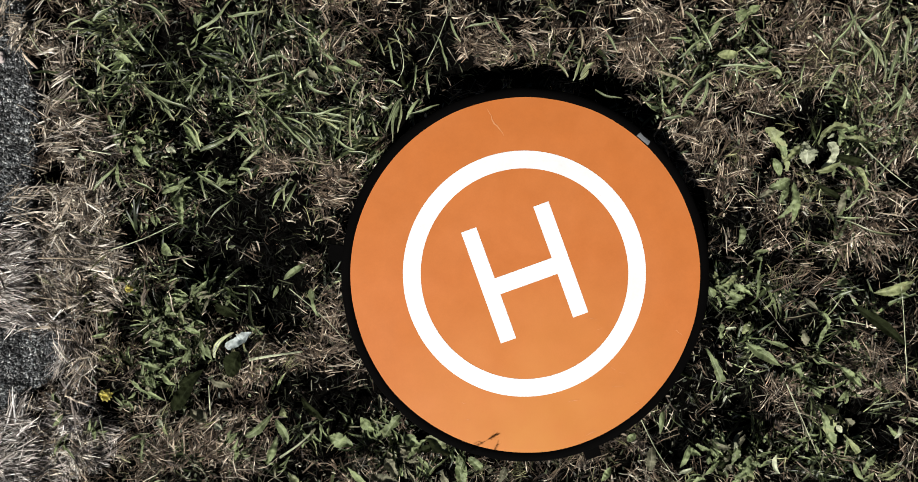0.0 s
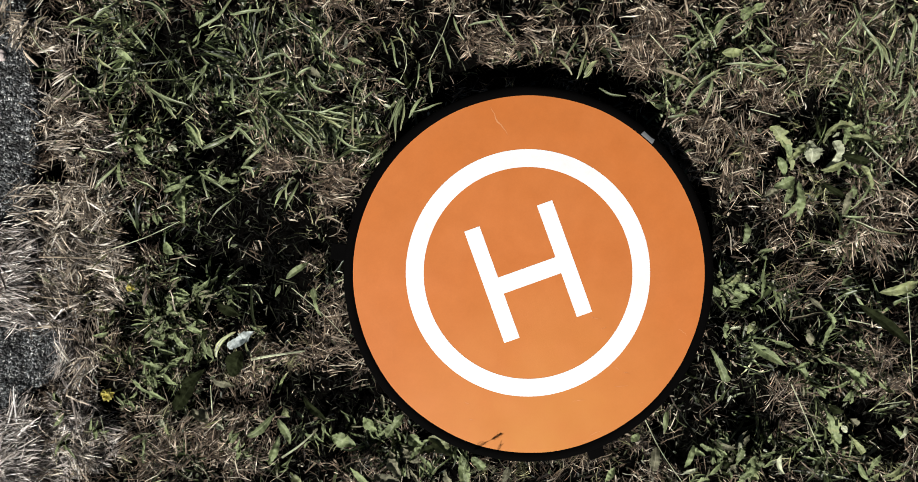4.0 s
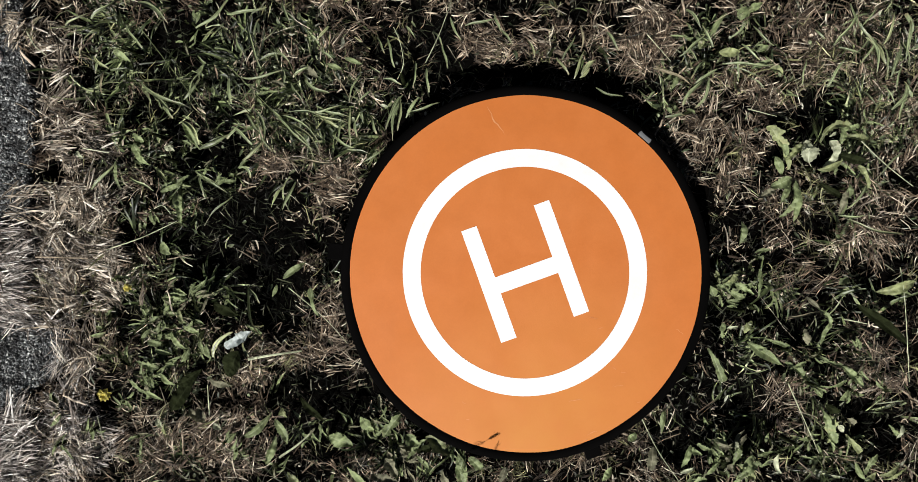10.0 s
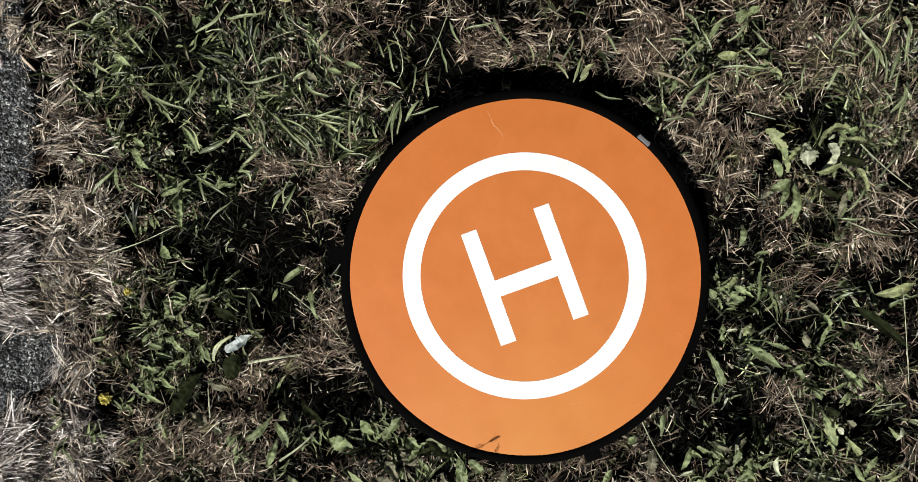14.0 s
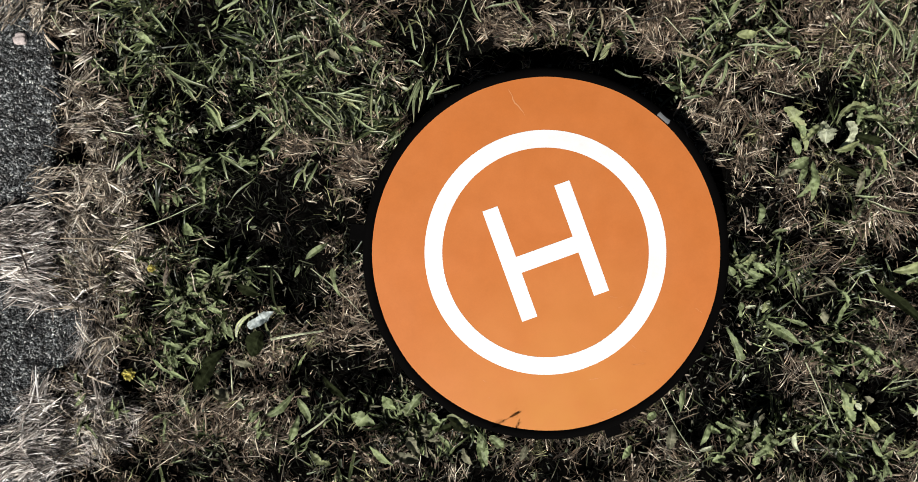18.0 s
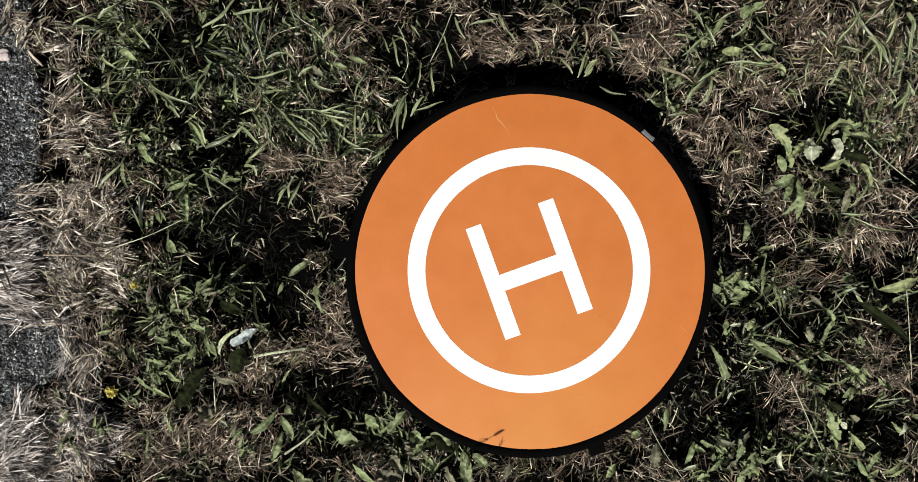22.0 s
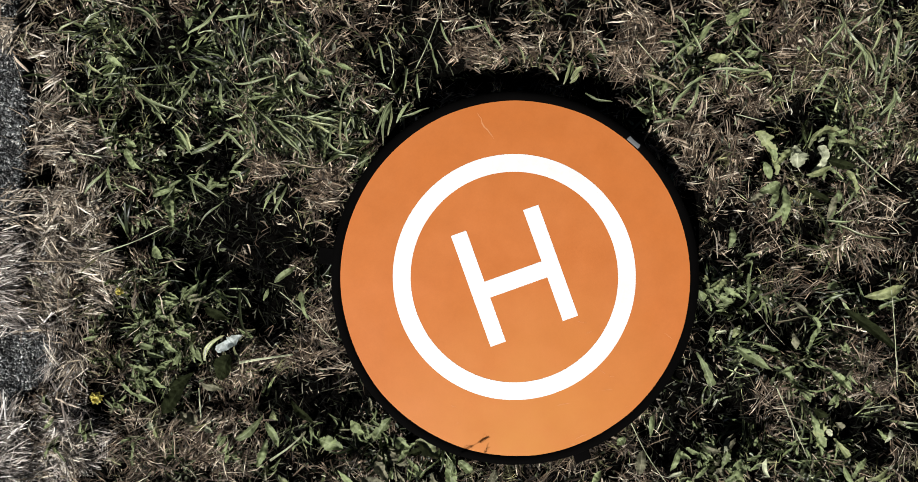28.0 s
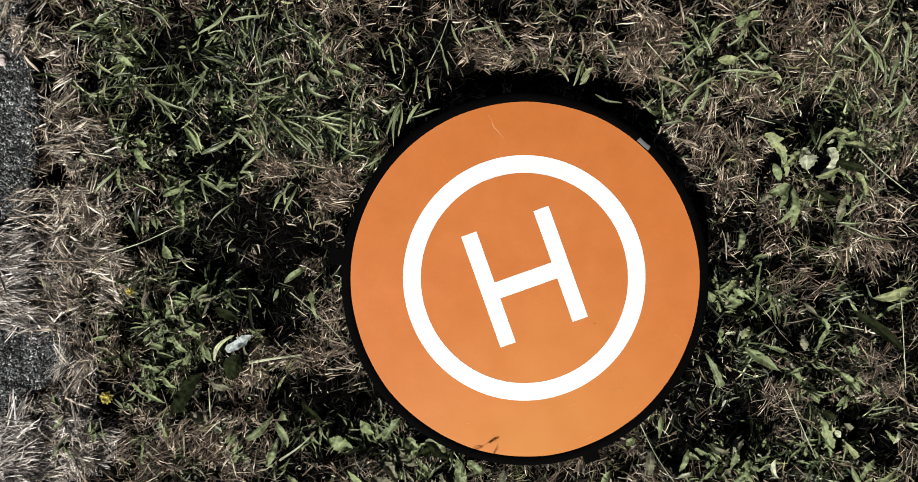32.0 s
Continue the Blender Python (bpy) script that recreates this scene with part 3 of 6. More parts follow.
def thatch_layer(name, mat, label, count, per, zlo, zhi, long, wide, density, tilt, loose, flat=False):
    """Dead grass in small combed clumps of about per strands, each with its own lay and height."""
    cx, cy = scatter(count // per, density)
    k = rng.poisson(per, len(cx)) + 1
    lay = np.repeat(6.283 * value_noise(cx + 2, cy + 2, 0.16, 21) * 1.6 + rng.normal(0, 1.0, len(cx)), k)
    lean = np.repeat(rng.normal(0.03, tilt, len(cx)), k)
    high = np.repeat(rng.uniform(zlo, zhi, len(cx)), k)
    n = len(lay)
    x, y = np.repeat(cx, k) + rng.normal(0, 0.0055, n), np.repeat(cy, k) + rng.normal(0, 0.0055, n)
    z = ground_z(x, y) + high * rng.uniform(0.75, 1.1, n)
    z = np.minimum(z, low_by_pad(x, y))
    ln = long * rng.uniform(0.25, 1.0, n) ** 1.4
    h = lay + rng.normal(0, loose, n)
    return ribbons(name, mat, label, "dry grass", x - 0.5 * ln * np.cos(h), y - 0.5 * ln * np.sin(h), z, h, ln, wide * np.exp(rng.normal(-0.15, 0.45, n)),
                   lean + rng.normal(0, 0.16, n) + 0.9 * (rng.random(n) < 0.10), rng.normal(0, 0.24, n), rng.normal(0, 0.4, n), rng.uniform(-1.0, 1.0, n), straw=True, cuts=4, kink=0.22, twist=0.8, flat=flat)


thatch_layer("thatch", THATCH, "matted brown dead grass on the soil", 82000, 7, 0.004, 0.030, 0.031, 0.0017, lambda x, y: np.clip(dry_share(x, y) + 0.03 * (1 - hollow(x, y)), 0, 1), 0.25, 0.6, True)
thatch_layer("dry_grass", STRAW, "loose dry straw-coloured grass", 62000, 5, 0.014, 0.046, 0.040, 0.00155, dry_share, 0.4, 0.5, True)
thatch_layer("half_dry_grass", OLIVE, "half-dry olive and yellowish grass", 38000, 5, 0.016, 0.046, 0.040, 0.0013, lambda x, y: np.clip(0.8 * dry_share(x, y) + 0.25 * green_share(x, y) + 0.35 * (x > 0.5) * bare(x, y), 0, 1) * np.clip(2.4 * value_noise(x + 8, y + 8, 0.09, 14) - 0.6, 0.05, 1), 0.4, 0.5)
thatch_layer("bleached_grass", PALE, "thin bleached straws on top", 11000, 3, 0.026, 0.050, 0.050, 0.0009, dry_share, 0.3, 0.4)
thatch_layer("long_stems", PALE, "long thin bleached grass stems", 900, 1, 0.034, 0.056, 0.115, 0.0009, lambda x, y: 0.35 * dry_share(x, y) + 0.25 * green_share(x, y), 0.1, 0.9)
thatch_layer("chaff", PALE, "short bleached chaff between the blades", 30000, 2, 0.010, 0.046, 0.012, 0.0014, lambda x, y: 0.5 * dry_share(x, y) + 0.16 * green_share(x, y) + 0.08 * (x > road_edge(y)) * (1 - hollow(x, y)), 0.5, 1.2, True)

# litter deep between the tufts, its near-black colour standing for shaded grass
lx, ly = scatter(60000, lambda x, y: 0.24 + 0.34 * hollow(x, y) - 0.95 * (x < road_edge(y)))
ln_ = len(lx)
LITTER = strand_material("shaded_litter", ((0.0, (0.002, 0.002, 0.001665)), (0.5, (0.005, 0.006, 0.003885)), (0.82, (0.02, 0.024, 0.01332)), (0.94, (0.09, 0.098, 0.06438)), (1.0, (0.30, 0.30, 0.2442))), 0.8, 0.15, 0.0)
ribbons("litter", LITTER, "grass litter on the soil, coloured near black as deep shade", "dead grass", lx, ly, ground_z(lx, ly) + rng.uniform(0, 0.012, ln_), rng.uniform(0, 6.283, ln_), rng.uniform(0.01, 0.035, ln_),
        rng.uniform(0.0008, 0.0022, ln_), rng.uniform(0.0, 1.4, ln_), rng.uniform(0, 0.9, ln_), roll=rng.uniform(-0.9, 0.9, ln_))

# combed mats of straw: x, y, half sizes (cm), strands, lay and spread (degrees)
MATS_PATH = [
    (-68.5, -2.3, 7.1, 4.2, 760, 5, 24),
    (-67.6, -6.0, 7.6, 2.9, 600, -8, 18),
    (-65.3, -10.6, 8.0, 2.7, 200, -3, 22),
    (-68.5, -35.6, 6.7, 4.0, 1200, 22, 22),
    (-60.5, -31.5, 6.5, 4.2, 620, 20, 38),
    (-65.0, -28.0, 5.5, 4.0, 440, 25, 40),
    (-60.1, -17.8, 1.2, 4.0, 90, 80, 16),
    (-76.3, -2.4, 4.4, 8.0, 150, 5, 35),
    (-60.3, -25.5, 3.2, 4.0, 120, -20, 50),
    (-62.9, -34.6, 4.2, 3.6, 260, -25, 40),
]
MATS_BANK = [
    (-62.6, 24.0, 3.6, 11.0, 270, 40, 60),
    (-58.5, 14.5, 4.5, 5.5, 260, 25, 60),
    (-60.0, 2.3, 6.0, 6.5, 620, 10, 50),
    (-57.5, -5.4, 6.5, 6.0, 640, -12, 45),
    (-62.0, -10.5, 3.0, 3.0, 120, -25, 40),
    (-68.5, 34.0, 6.0, 4.2, 190, 20, 45),
    (-64.5, 5.5, 3.5, 3.2, 150, 15, 30),
    (-56.0, 6.5, 4.5, 4.0, 150, 20, 60),
    (-58.0, -15.0, 2.5, 6.0, 140, 60, 50),
    (-59.5, -32.0, 4.0, 4.0, 160, -30, 55),
]
MATS_LAWN = [
    (-19.0, 8.5, 2.9, 3.1, 180, 10, 35),
    (-19.0, -18.3, 2.7, 3.1, 70, 5, 40),
    (-29.0, 12.1, 2.7, 2.2, 120, 60, 50),
    (-28.1, -16.9, 4.5, 2.7, 80, 15, 50),
    (6.4, 31.2, 7.1, 2.7, 220, -25, 35),
]
MATS_LAWN += [
    (28.2, 31.2, 7.1, 5.4, 400, 20, 70),
    (40.0, 16.7, 7.1, 8.9, 340, 60, 70),
    (-38.4, -30.0, 6.5, 3.2, 240, 40, 25),
    (-47.5, -32.6, 6.0, 3.5, 180, 10, 70),
    (-33.5, -24.5, 3.0, 4.0, 100, 80, 40),
    (51.5, -24.8, 4.2, 4.5, 170, 60, 55),
    (63.5, -1.0, 5.0, 3.2, 180, -40, 60),
    (54.5, 30.3, 5.4, 5.4, 300, 60, 60),
    (48.2, 23.9, 4.5, 4.5, 150, 30, 70),
    (62.7, 31.2, 5.4, 6.2, 300, 50, 70),
    (66.3, 20.3, 4.5, 4.5, 220, 30, 70),
    (64.5, -19.7, 5.4, 5.4, 240, 10, 60),
    (53.6, -6.0, 5.4, 2.7, 80, 10, 50),
    (-32.6, -33.3, 4.5, 3.1, 120, 20, 60),
    (-17.2, 33.0, 4.5, 3.6, 120, 0, 80),
    (-19.9, -9.7, 1.6, 4.5, 100, 80, 40),
    (64.5, 6.7, 4.5, 4.5, 180, -20, 60),
]


def mats(name, mat, label, rows, long, wide, up, thick):
    parts = []
    for cx, cy, rx, ry, count, lay, loose in rows:
        m = int(count * thick) // 6
        r, a = np.sqrt(rng.random(m)), rng.uniform(0, 6.283, m)
        k = rng.poisson(6, m) + 1
        n = k.sum()
        x = np.repeat(cx / 100 + rx / 100 * r * np.cos(a), k) + rng.normal(0, 0.005, n)
        y = np.repeat(cy / 100 + ry / 100 * r * np.sin(a), k) + rng.normal(0, 0.005, n)
        h = np.repeat(np.radians(rng.normal(lay, loose, m)) + np.pi * (rng.random(m) < 0.5), k) + rng.normal(0, 0.2, n)
        parts.append((x, y, h, np.repeat(rng.random(m), k)))
    x, y, h, u = (np.concatenate(c) for c in zip(*parts))
    keep = pad_radius(x, y) > 1.0
    x, y, h, u = x[keep], y[keep], h[keep], u[keep]
    n = len(x)
    base = np.maximum(ground_z(x, y), np.where(x < road_edge(y) + 0.01, 0.0, -1))
    z = np.minimum(base + 0.002 + up * u * rng.uniform(0.7, 1.1, n), low_by_pad(x, y) + 0.004)
    ln = long * rng.uniform(0.3, 1.0, n)
    return ribbons(name, mat, label, "dry grass", x - 0.5 * ln * np.cos(h), y - 0.5 * ln * np.sin(h), z, h, ln, wide * np.exp(rng.normal(-0.15, 0.4, n)),
                   rng.normal(0.0, 0.14, n), rng.normal(0, 0.15, n), rng.normal(0, 0.22, n), rng.uniform(-0.8, 0.8, n), straw=True, cuts=4, kink=0.08, twist=0.6)


mats("straw_mat", GREYED, "bleached straw combed flat over the asphalt edge", MATS_PATH, 0.060, 0.0015, 0.026, 1.2)
BANK = strand_material("bank_straw", ((0.0, (0.0459, 0.03461, 0.02511)), (0.35, (0.204, 0.1681, 0.1307)), (0.68, (0.51, 0.4381, 0.3558)), (1.0, (0.9486, 0.8959, 0.8165))), 0.45, 0.5, 0.08)
mats("straw_mat", BANK, "tangled pale straw on the bank beside the asphalt", MATS_BANK, 0.045, 0.0017, 0.045, 1.0)
mats("straw_mat", STRAW, "dry straw lying in combed patches", MATS_LAWN, 0.040, 0.00135, 0.046, 1.1)


def green_layer(name, label, count, per, long, wide, density, lift=(0.3, 1.15), loose=0.45):
    """Grass in small tufts whose blades lean much the same way."""
    cx, cy = scatter(count // per, density)
    k = rng.poisson(per, len(cx)) + 1
    lay = np.repeat(6.283 * value_noise(cx + 4, cy + 4, 0.13, 31) * 1.4 + rng.normal(0, 0.9, len(cx)), k)
    size = np.repeat(rng.uniform(0.5, 1.1, len(cx)), k)
    n = len(lay)
    x, y = np.repeat(cx, k) + rng.normal(0, 0.006, n), np.repeat(cy, k) + rng.normal(0, 0.006, n)
    return ribbons(name, GRASS, label, "grass", x, y, ground_z(x, y), lay + rng.normal(0, loose, n), long * size * rng.uniform(0.5, 1.0, n), wide * size ** 0.5 * rng.uniform(0.4, 1.15, n),
                   rng.uniform(*lift, n), rng.uniform(0.3, 1.7, n), rng.normal(0, 0.6, n), rng.uniform(-0.8, 0.8, n), cuts=6, fold=True, kink=0.13, twist=0.8)


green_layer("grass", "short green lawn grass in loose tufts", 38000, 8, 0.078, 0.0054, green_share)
green_layer("fine_grass", "fine thin green blades between the tufts", 16000, 8, 0.060, 0.0032, green_share, (0.1, 1.0), 0.7)
green_layer("grass", "thin scattered green grass between dry straw", 5200, 4, 0.060, 0.0030, lambda x, y: (0.24 * bare(x, y) + 0.02) * np.clip((x - road_edge(y)) / 0.1, 0.1, 1))


def small_leaves(name, count, density):
    x, y = scatter(count, density)
    n = len(x)
    return ribbons(name, BITS, "small green and withered leaves in the lawn", "leaves", x, y, ground_z(x, y) + rng.uniform(0.015, 0.045, n), rng.uniform(0, 6.283, n),
                   rng.uniform(0.006, 0.017, n), rng.uniform(0.0025, 0.006, n), rng.normal(0.2, 0.4, n), rng.uniform(0, 0.9, n), rng.normal(0, 0.6, n), rng.normal(0, 0.6, n), cuts=5, fold=True, kink=0.25, twist=0.9)


# torn bits of leaf and stem that lie between the tufts
bx, by = scatter(34000, lambda x, y: (0.26 + 0.35 * (x > 0.33) + 0.2 * green_share(x, y)) * (x > road_edge(y) + 0.02) * (1 - 0.6 * hollow(x, y)) * np.clip(2.2 * value_noise(x + 3, y + 3, 0.022, 15) - 0.5, 0.1, 1))
bn = len(bx)
SHRED = strand_material("leaf_shreds", ((0.0, (0.012, 0.012, 0.00888)), (0.5, (0.055, 0.056, 0.03996)), (0.82, (0.19, 0.19, 0.1443)), (1.0, (0.52, 0.51, 0.4551))), 0.5, 0.4, 0.08)
ribbons("leaf_shreds", SHRED, "torn bits of leaf and stem on the soil", "leaf litter", bx, by, np.minimum(ground_z(bx, by) + rng.uniform(0.002, 0.034, bn), low_by_pad(bx, by)), rng.uniform(0, 6.283, bn),
        rng.uniform(0.004, 0.014, bn), rng.uniform(0.0012, 0.0036, bn), rng.normal(0.1, 0.5, bn), rng.normal(0.3, 0.6, bn), rng.normal(0, 0.8, bn), rng.normal(0, 0.8, bn), cuts=3, fold=True, kink=0.35, twist=1.0)
small_leaves("small_leaves", 7000, lambda x, y: np.clip(0.75 * green_share(x, y) + 0.22 * bare(x, y) * (x > -0.45), 0, 1))

# the lawn goes on round about, thinner with distance, and hangs over the edge of the asphalt
def around(count, over=0.0):
    x, y = rng.uniform(-0.62 - over, 4.2, count), rng.uniform(-3.6, 3.6, count)
    d = np.hypot(np.maximum(np.abs(x) - 0.84, 0), np.maximum(np.abs(y) - 0.52, 0))
    keep = ((np.abs(y) > 0.52) | (x > 0.86)) & (rng.random(count) < np.exp(-d / 0.75))
    return x[keep], y[keep]


OUTER = strand_material("outer_straw", ((0.0, (0.0204, 0.01371, 0.008611)), (0.5, (0.0765, 0.05484, 0.03636)), (0.85, (0.255, 0.1958, 0.134)), (1.0, (0.612, 0.5092, 0.3827))), 0.55, 0.4, 0.05)
fx, fy = around(560000, 0.07)
fn = len(fx)
ribbons("dry_grass", OUTER, "dry straw-coloured lawn round about", "dry grass", fx, fy, ground_z(fx, fy) + rng.uniform(0.004, 0.03, fn), 6.283 * 1.6 * value_noise(fx + 12, fy + 12, 0.16, 21) + rng.normal(0, 0.9, fn),
        rng.uniform(0.03, 0.065, fn), rng.uniform(0.0015, 0.004, fn), rng.uniform(-0.1, 0.7, fn), rng.uniform(0.1, 0.9, fn), roll=rng.uniform(-0.8, 0.8, fn), kink=0.2)
fx, fy = around(330000)
grow = rng.random(len(fx)) < np.clip(2.6 * value_noise(fx + 14, fy + 14, 0.21, 22) - 0.7, 0.04, 1)
fx, fy = fx[grow], fy[grow]
fn = len(fx)
ribbons("grass", GRASS, "green tufts in the lawn round about", "grass", fx, fy, ground_z(fx, fy), 6.283 * 1.4 * value_noise(fx + 4, fy + 14, 0.13, 31) + rng.normal(0, 0.9, fn), rng.uniform(0.03, 0.08, fn),
        rng.uniform(0.002, 0.005, fn), rng.uniform(0.4, 1.2, fn), rng.uniform(0.3, 1.5, fn), roll=rng.uniform(-0.6, 0.6, fn), cuts=4, kink=0.15)

# ---------------------------------------------------------------- the landing pad
def pad_wave(x, y):
    """The cover's slack: shallow waves, places relative to its middle."""
    r = np.hypot(x, y)
    return 0.010 * (1 - (r / 0.263) ** 2) + 0.0016 * (value_noise(x + 7, y + 7, 0.11, 41) - 0.5) + 0.0008 * (value_noise(x + 7, y + 7, 0.035, 42) - 0.5)


pad = thing("landing_pad", PAD_X, PAD_Y, 0.031, "round orange drone landing pad with white letter, black rim, on grass", "landing pad")
LIFT = PAD_Z - 0.031


def ring_mesh(name, inner, outer, z, cx=0.0, cy=0.0, rows=4, cols=192):
    a = np.linspace(0, 2 * np.pi, cols, endpoint=False)
    v = []
    for s in np.linspace(0, 1, rows):
        ra, rb = inner[0] + s * (outer[0] - inner[0]), inner[1] + s * (outer[1] - inner[1])
        x, y = cx + ra * np.cos(a), cy + rb * np.sin(a)
        v.append(np.stack([x, y, LIFT + z + pad_wave(x, y)], 1))
    return smooth(mesh_of(name, np.concatenate(v), grid_faces(rows, cols, True)))


part("cover", ring_mesh("cover", (0.0004, 0.0004), (COVER_A + 0.003, COVER_B + 0.003), 0.0, rows=90), ORANGE, pad, "orange coated nylon cover, lightly scuffed")
part("ring", ring_mesh("ring", (0.1541, 0.1564), (0.1806, 0.1829), 0.0002, -0.0019, 0.0018), WHITE, pad, "white printed ring")


def letter_mesh():
    """The letter H from its two stems and the bar between them."""
    verts, faces = [], []
    for x0, x1, y0, y1 in ((-0.0688, -0.0448, -0.0873, 0.0873), (0.0448, 0.0688, -0.0873, 0.0873), (-0.0448, 0.0448, -0.0182, 0.0068)):
        nx, ny = 7 if x1 - x0 < 0.05 else 25, 45 if y1 - y0 > 0.05 else 8
        u, w = np.meshgrid(np.linspace(x0, x1, nx), np.linspace(y0, y1, ny), indexing="xy")
        a = radians(19.8)
        x, y = u.ravel() * math.cos(a) - w.ravel() * math.sin(a) - 0.0019, u.ravel() * math.sin(a) + w.ravel() * math.cos(a) + 0.0038
        faces.append(grid_faces(ny, nx) + sum(len(o) for o in verts))
        verts.append(np.stack([x, y, LIFT + 0.0002 + pad_wave(x, y)], 1))
    return smooth(mesh_of("letter_h", np.concatenate(verts), np.concatenate(faces)))


part("letter_h", letter_mesh(), WHITE, pad, "white printed letter H")


def rim_mesh():
    """A sewn hoop: a flattened tube round the cover with small puckers."""
    cols, sides = 256, 14
    a = np.linspace(0, 2 * np.pi, cols, endpoint=False)
    v = []
    for k in range(sides):
        b = 2 * np.pi * k / sides
        wide, high = (RIM_A - COVER_A) / 2 + 0.0006, 0.0085
        pucker = 0.0006 * (value_noise(30 + a * 12, a * 0 + k, 1.0, 51) - 0.5)
        ra, rb = (RIM_A + COVER_A) / 2 + wide * np.cos(b) + pucker, (RIM_B + COVER_B) / 2 + wide * np.cos(b) + pucker
        v.append(np.stack([ra * np.cos(a), rb * np.sin(a), np.full(cols, LIFT - 0.0062) + high * np.sin(b) + pucker], 1))
    f = grid_faces(sides, cols, True)
    last = np.stack([(sides - 1) * cols + np.arange(cols), (sides - 1) * cols + (np.arange(cols) + 1) % cols, (np.arange(cols) + 1) % cols, np.arange(cols)], 1)
    return smooth(mesh_of("rim", np.concatenate(v), np.concatenate([f, last])))


part("rim", rim_mesh(), BLACK, pad, "black fabric rim over a spring hoop")
under = ring_mesh("underside", (0.0004, 0.0004), (COVER_A, COVER_B), -0.0095, rows=8)
part("underside", under, BLACK, pad, "black underside")


def webbing(wide, long, thick, fold):
    """A strap loop that sticks out along +x and bends down, with rounded edges."""
    bm = bmesh.new()
    n, rows = 7, []
    for k in range(n):
        s = k / (n - 1)
        x, z = long * s, -fold * s * s
        rows.append([bm.verts.new((x, y, z + dz)) for y, dz in ((-wide / 2, 0), (-wide / 2 + 0.001, thick), (wide / 2 - 0.001, thick), (wide / 2, 0), (wide / 2 - 0.001, -thick), (-wide / 2 + 0.001, -thick))])
    for p, q in zip(rows, rows[1:]):
        for i in range(6):
            bm.faces.new((p[i], q[i], q[(i + 1) % 6], p[(i + 1) % 6]))
    bm.faces.new(rows[0])
    bm.faces.new(rows[-1][::-1])
    bmesh.ops.recalc_face_normals(bm, faces=bm.faces)
    return bm


def on_rim(angle, share, z):
    """A place on the rim at that angle; share 0 inside, 1 outside."""
    a = radians(angle)
    ra, rb = COVER_A + share * (RIM_A - COVER_A), COVER_B + share * (RIM_B - COVER_B)
    return ra * math.cos(a), rb * math.sin(a), z


for angle, out, tone in ((173.5, 0.026, BLACK), (-69.0, 0.020, BLACK), (48.6, 0.010, GREY)):
    loop = part("peg_loop", webbing(0.025, out, 0.0012, 0.010), BLACK, pad, "black webbing loop for a ground peg")
    loop.matrix_basis = pose(*on_rim(angle, 0.8, LIFT - 0.004), 0, 0, angle)
    patch = part("stitched_patch", webbing(0.022, 0.009, 0.0008, 0.003), GREY if angle == 48.6 else BLACK, loop, "grey stitched webbing patch" if angle == 48.6 else "")
    patch.matrix_basis = pose(-0.0095, 0, 0.0066 if angle == 48.6 else 0.0045)


def scuff_mesh(sx, sy, turn, length, width, bend, seed):
    """A worn streak that follows the cover."""
    r = np.random.default_rng(seed)
    n, c, d = 9, math.cos(radians(turn)), math.sin(radians(turn))
    s = np.linspace(-0.5, 0.5, n)
    x, y = s * length, bend * length * s * s + r.normal(0, width * 0.35, n)
    w = width * (1 - (2 * s) ** 2) * r.uniform(0.3, 1.0, n) / 2 + 0.00005
    v = []
    for side in (y - w, y + w):
        px, py = sx + x * c - side * d, sy + x * d + side * c
        v.append(np.stack([px, py, LIFT + 0.0002 + pad_wave(px, py)], 1))
    return mesh_of("scuff", np.concatenate(v), grid_faces(2, n))


# scuffs on the cover: x, y (cm from the pad's middle), angle, length (cm), width (mm)
SCUFFS = [
    (-4.6, 22.6, -60, 5.0, 2.6),
    (22.9, -8.6, -40, 1.6, 1.0),
    (13.0, -13.9, -35, 1.0, 1.2),
    (14.4, -14.6, -10, 1.0, 0.8),
    (13.7, -16.6, 5, 2.0, 0.7),
    (7.2, -18.7, 10, 2.0, 0.9),
    (-9.2, -19.1, -25, 0.8, 0.9),
    (-8.6, -21.6, 0, 0.6, 0.7),
    (9.8, -6.5, -10, 1.6, 0.8),
    (10.9, -8.0, 25, 1.0, 0.7),
    (16.7, -19.1, 20, 0.7, 0.6),
    (9.8, -23.6, 25, 1.8, 1.2),
    (8.5, -24.8, 10, 1.2, 0.8),
]
for k, (sx, sy, turn_, ln, wd) in enumerate(SCUFFS):
    part("scuff", scuff_mesh(sx / 100, sy / 100, turn_, ln / 100, wd / 1000, 0.15 * (-1) ** k, 60 + k), SCUFF, pad, "pale scuff mark")


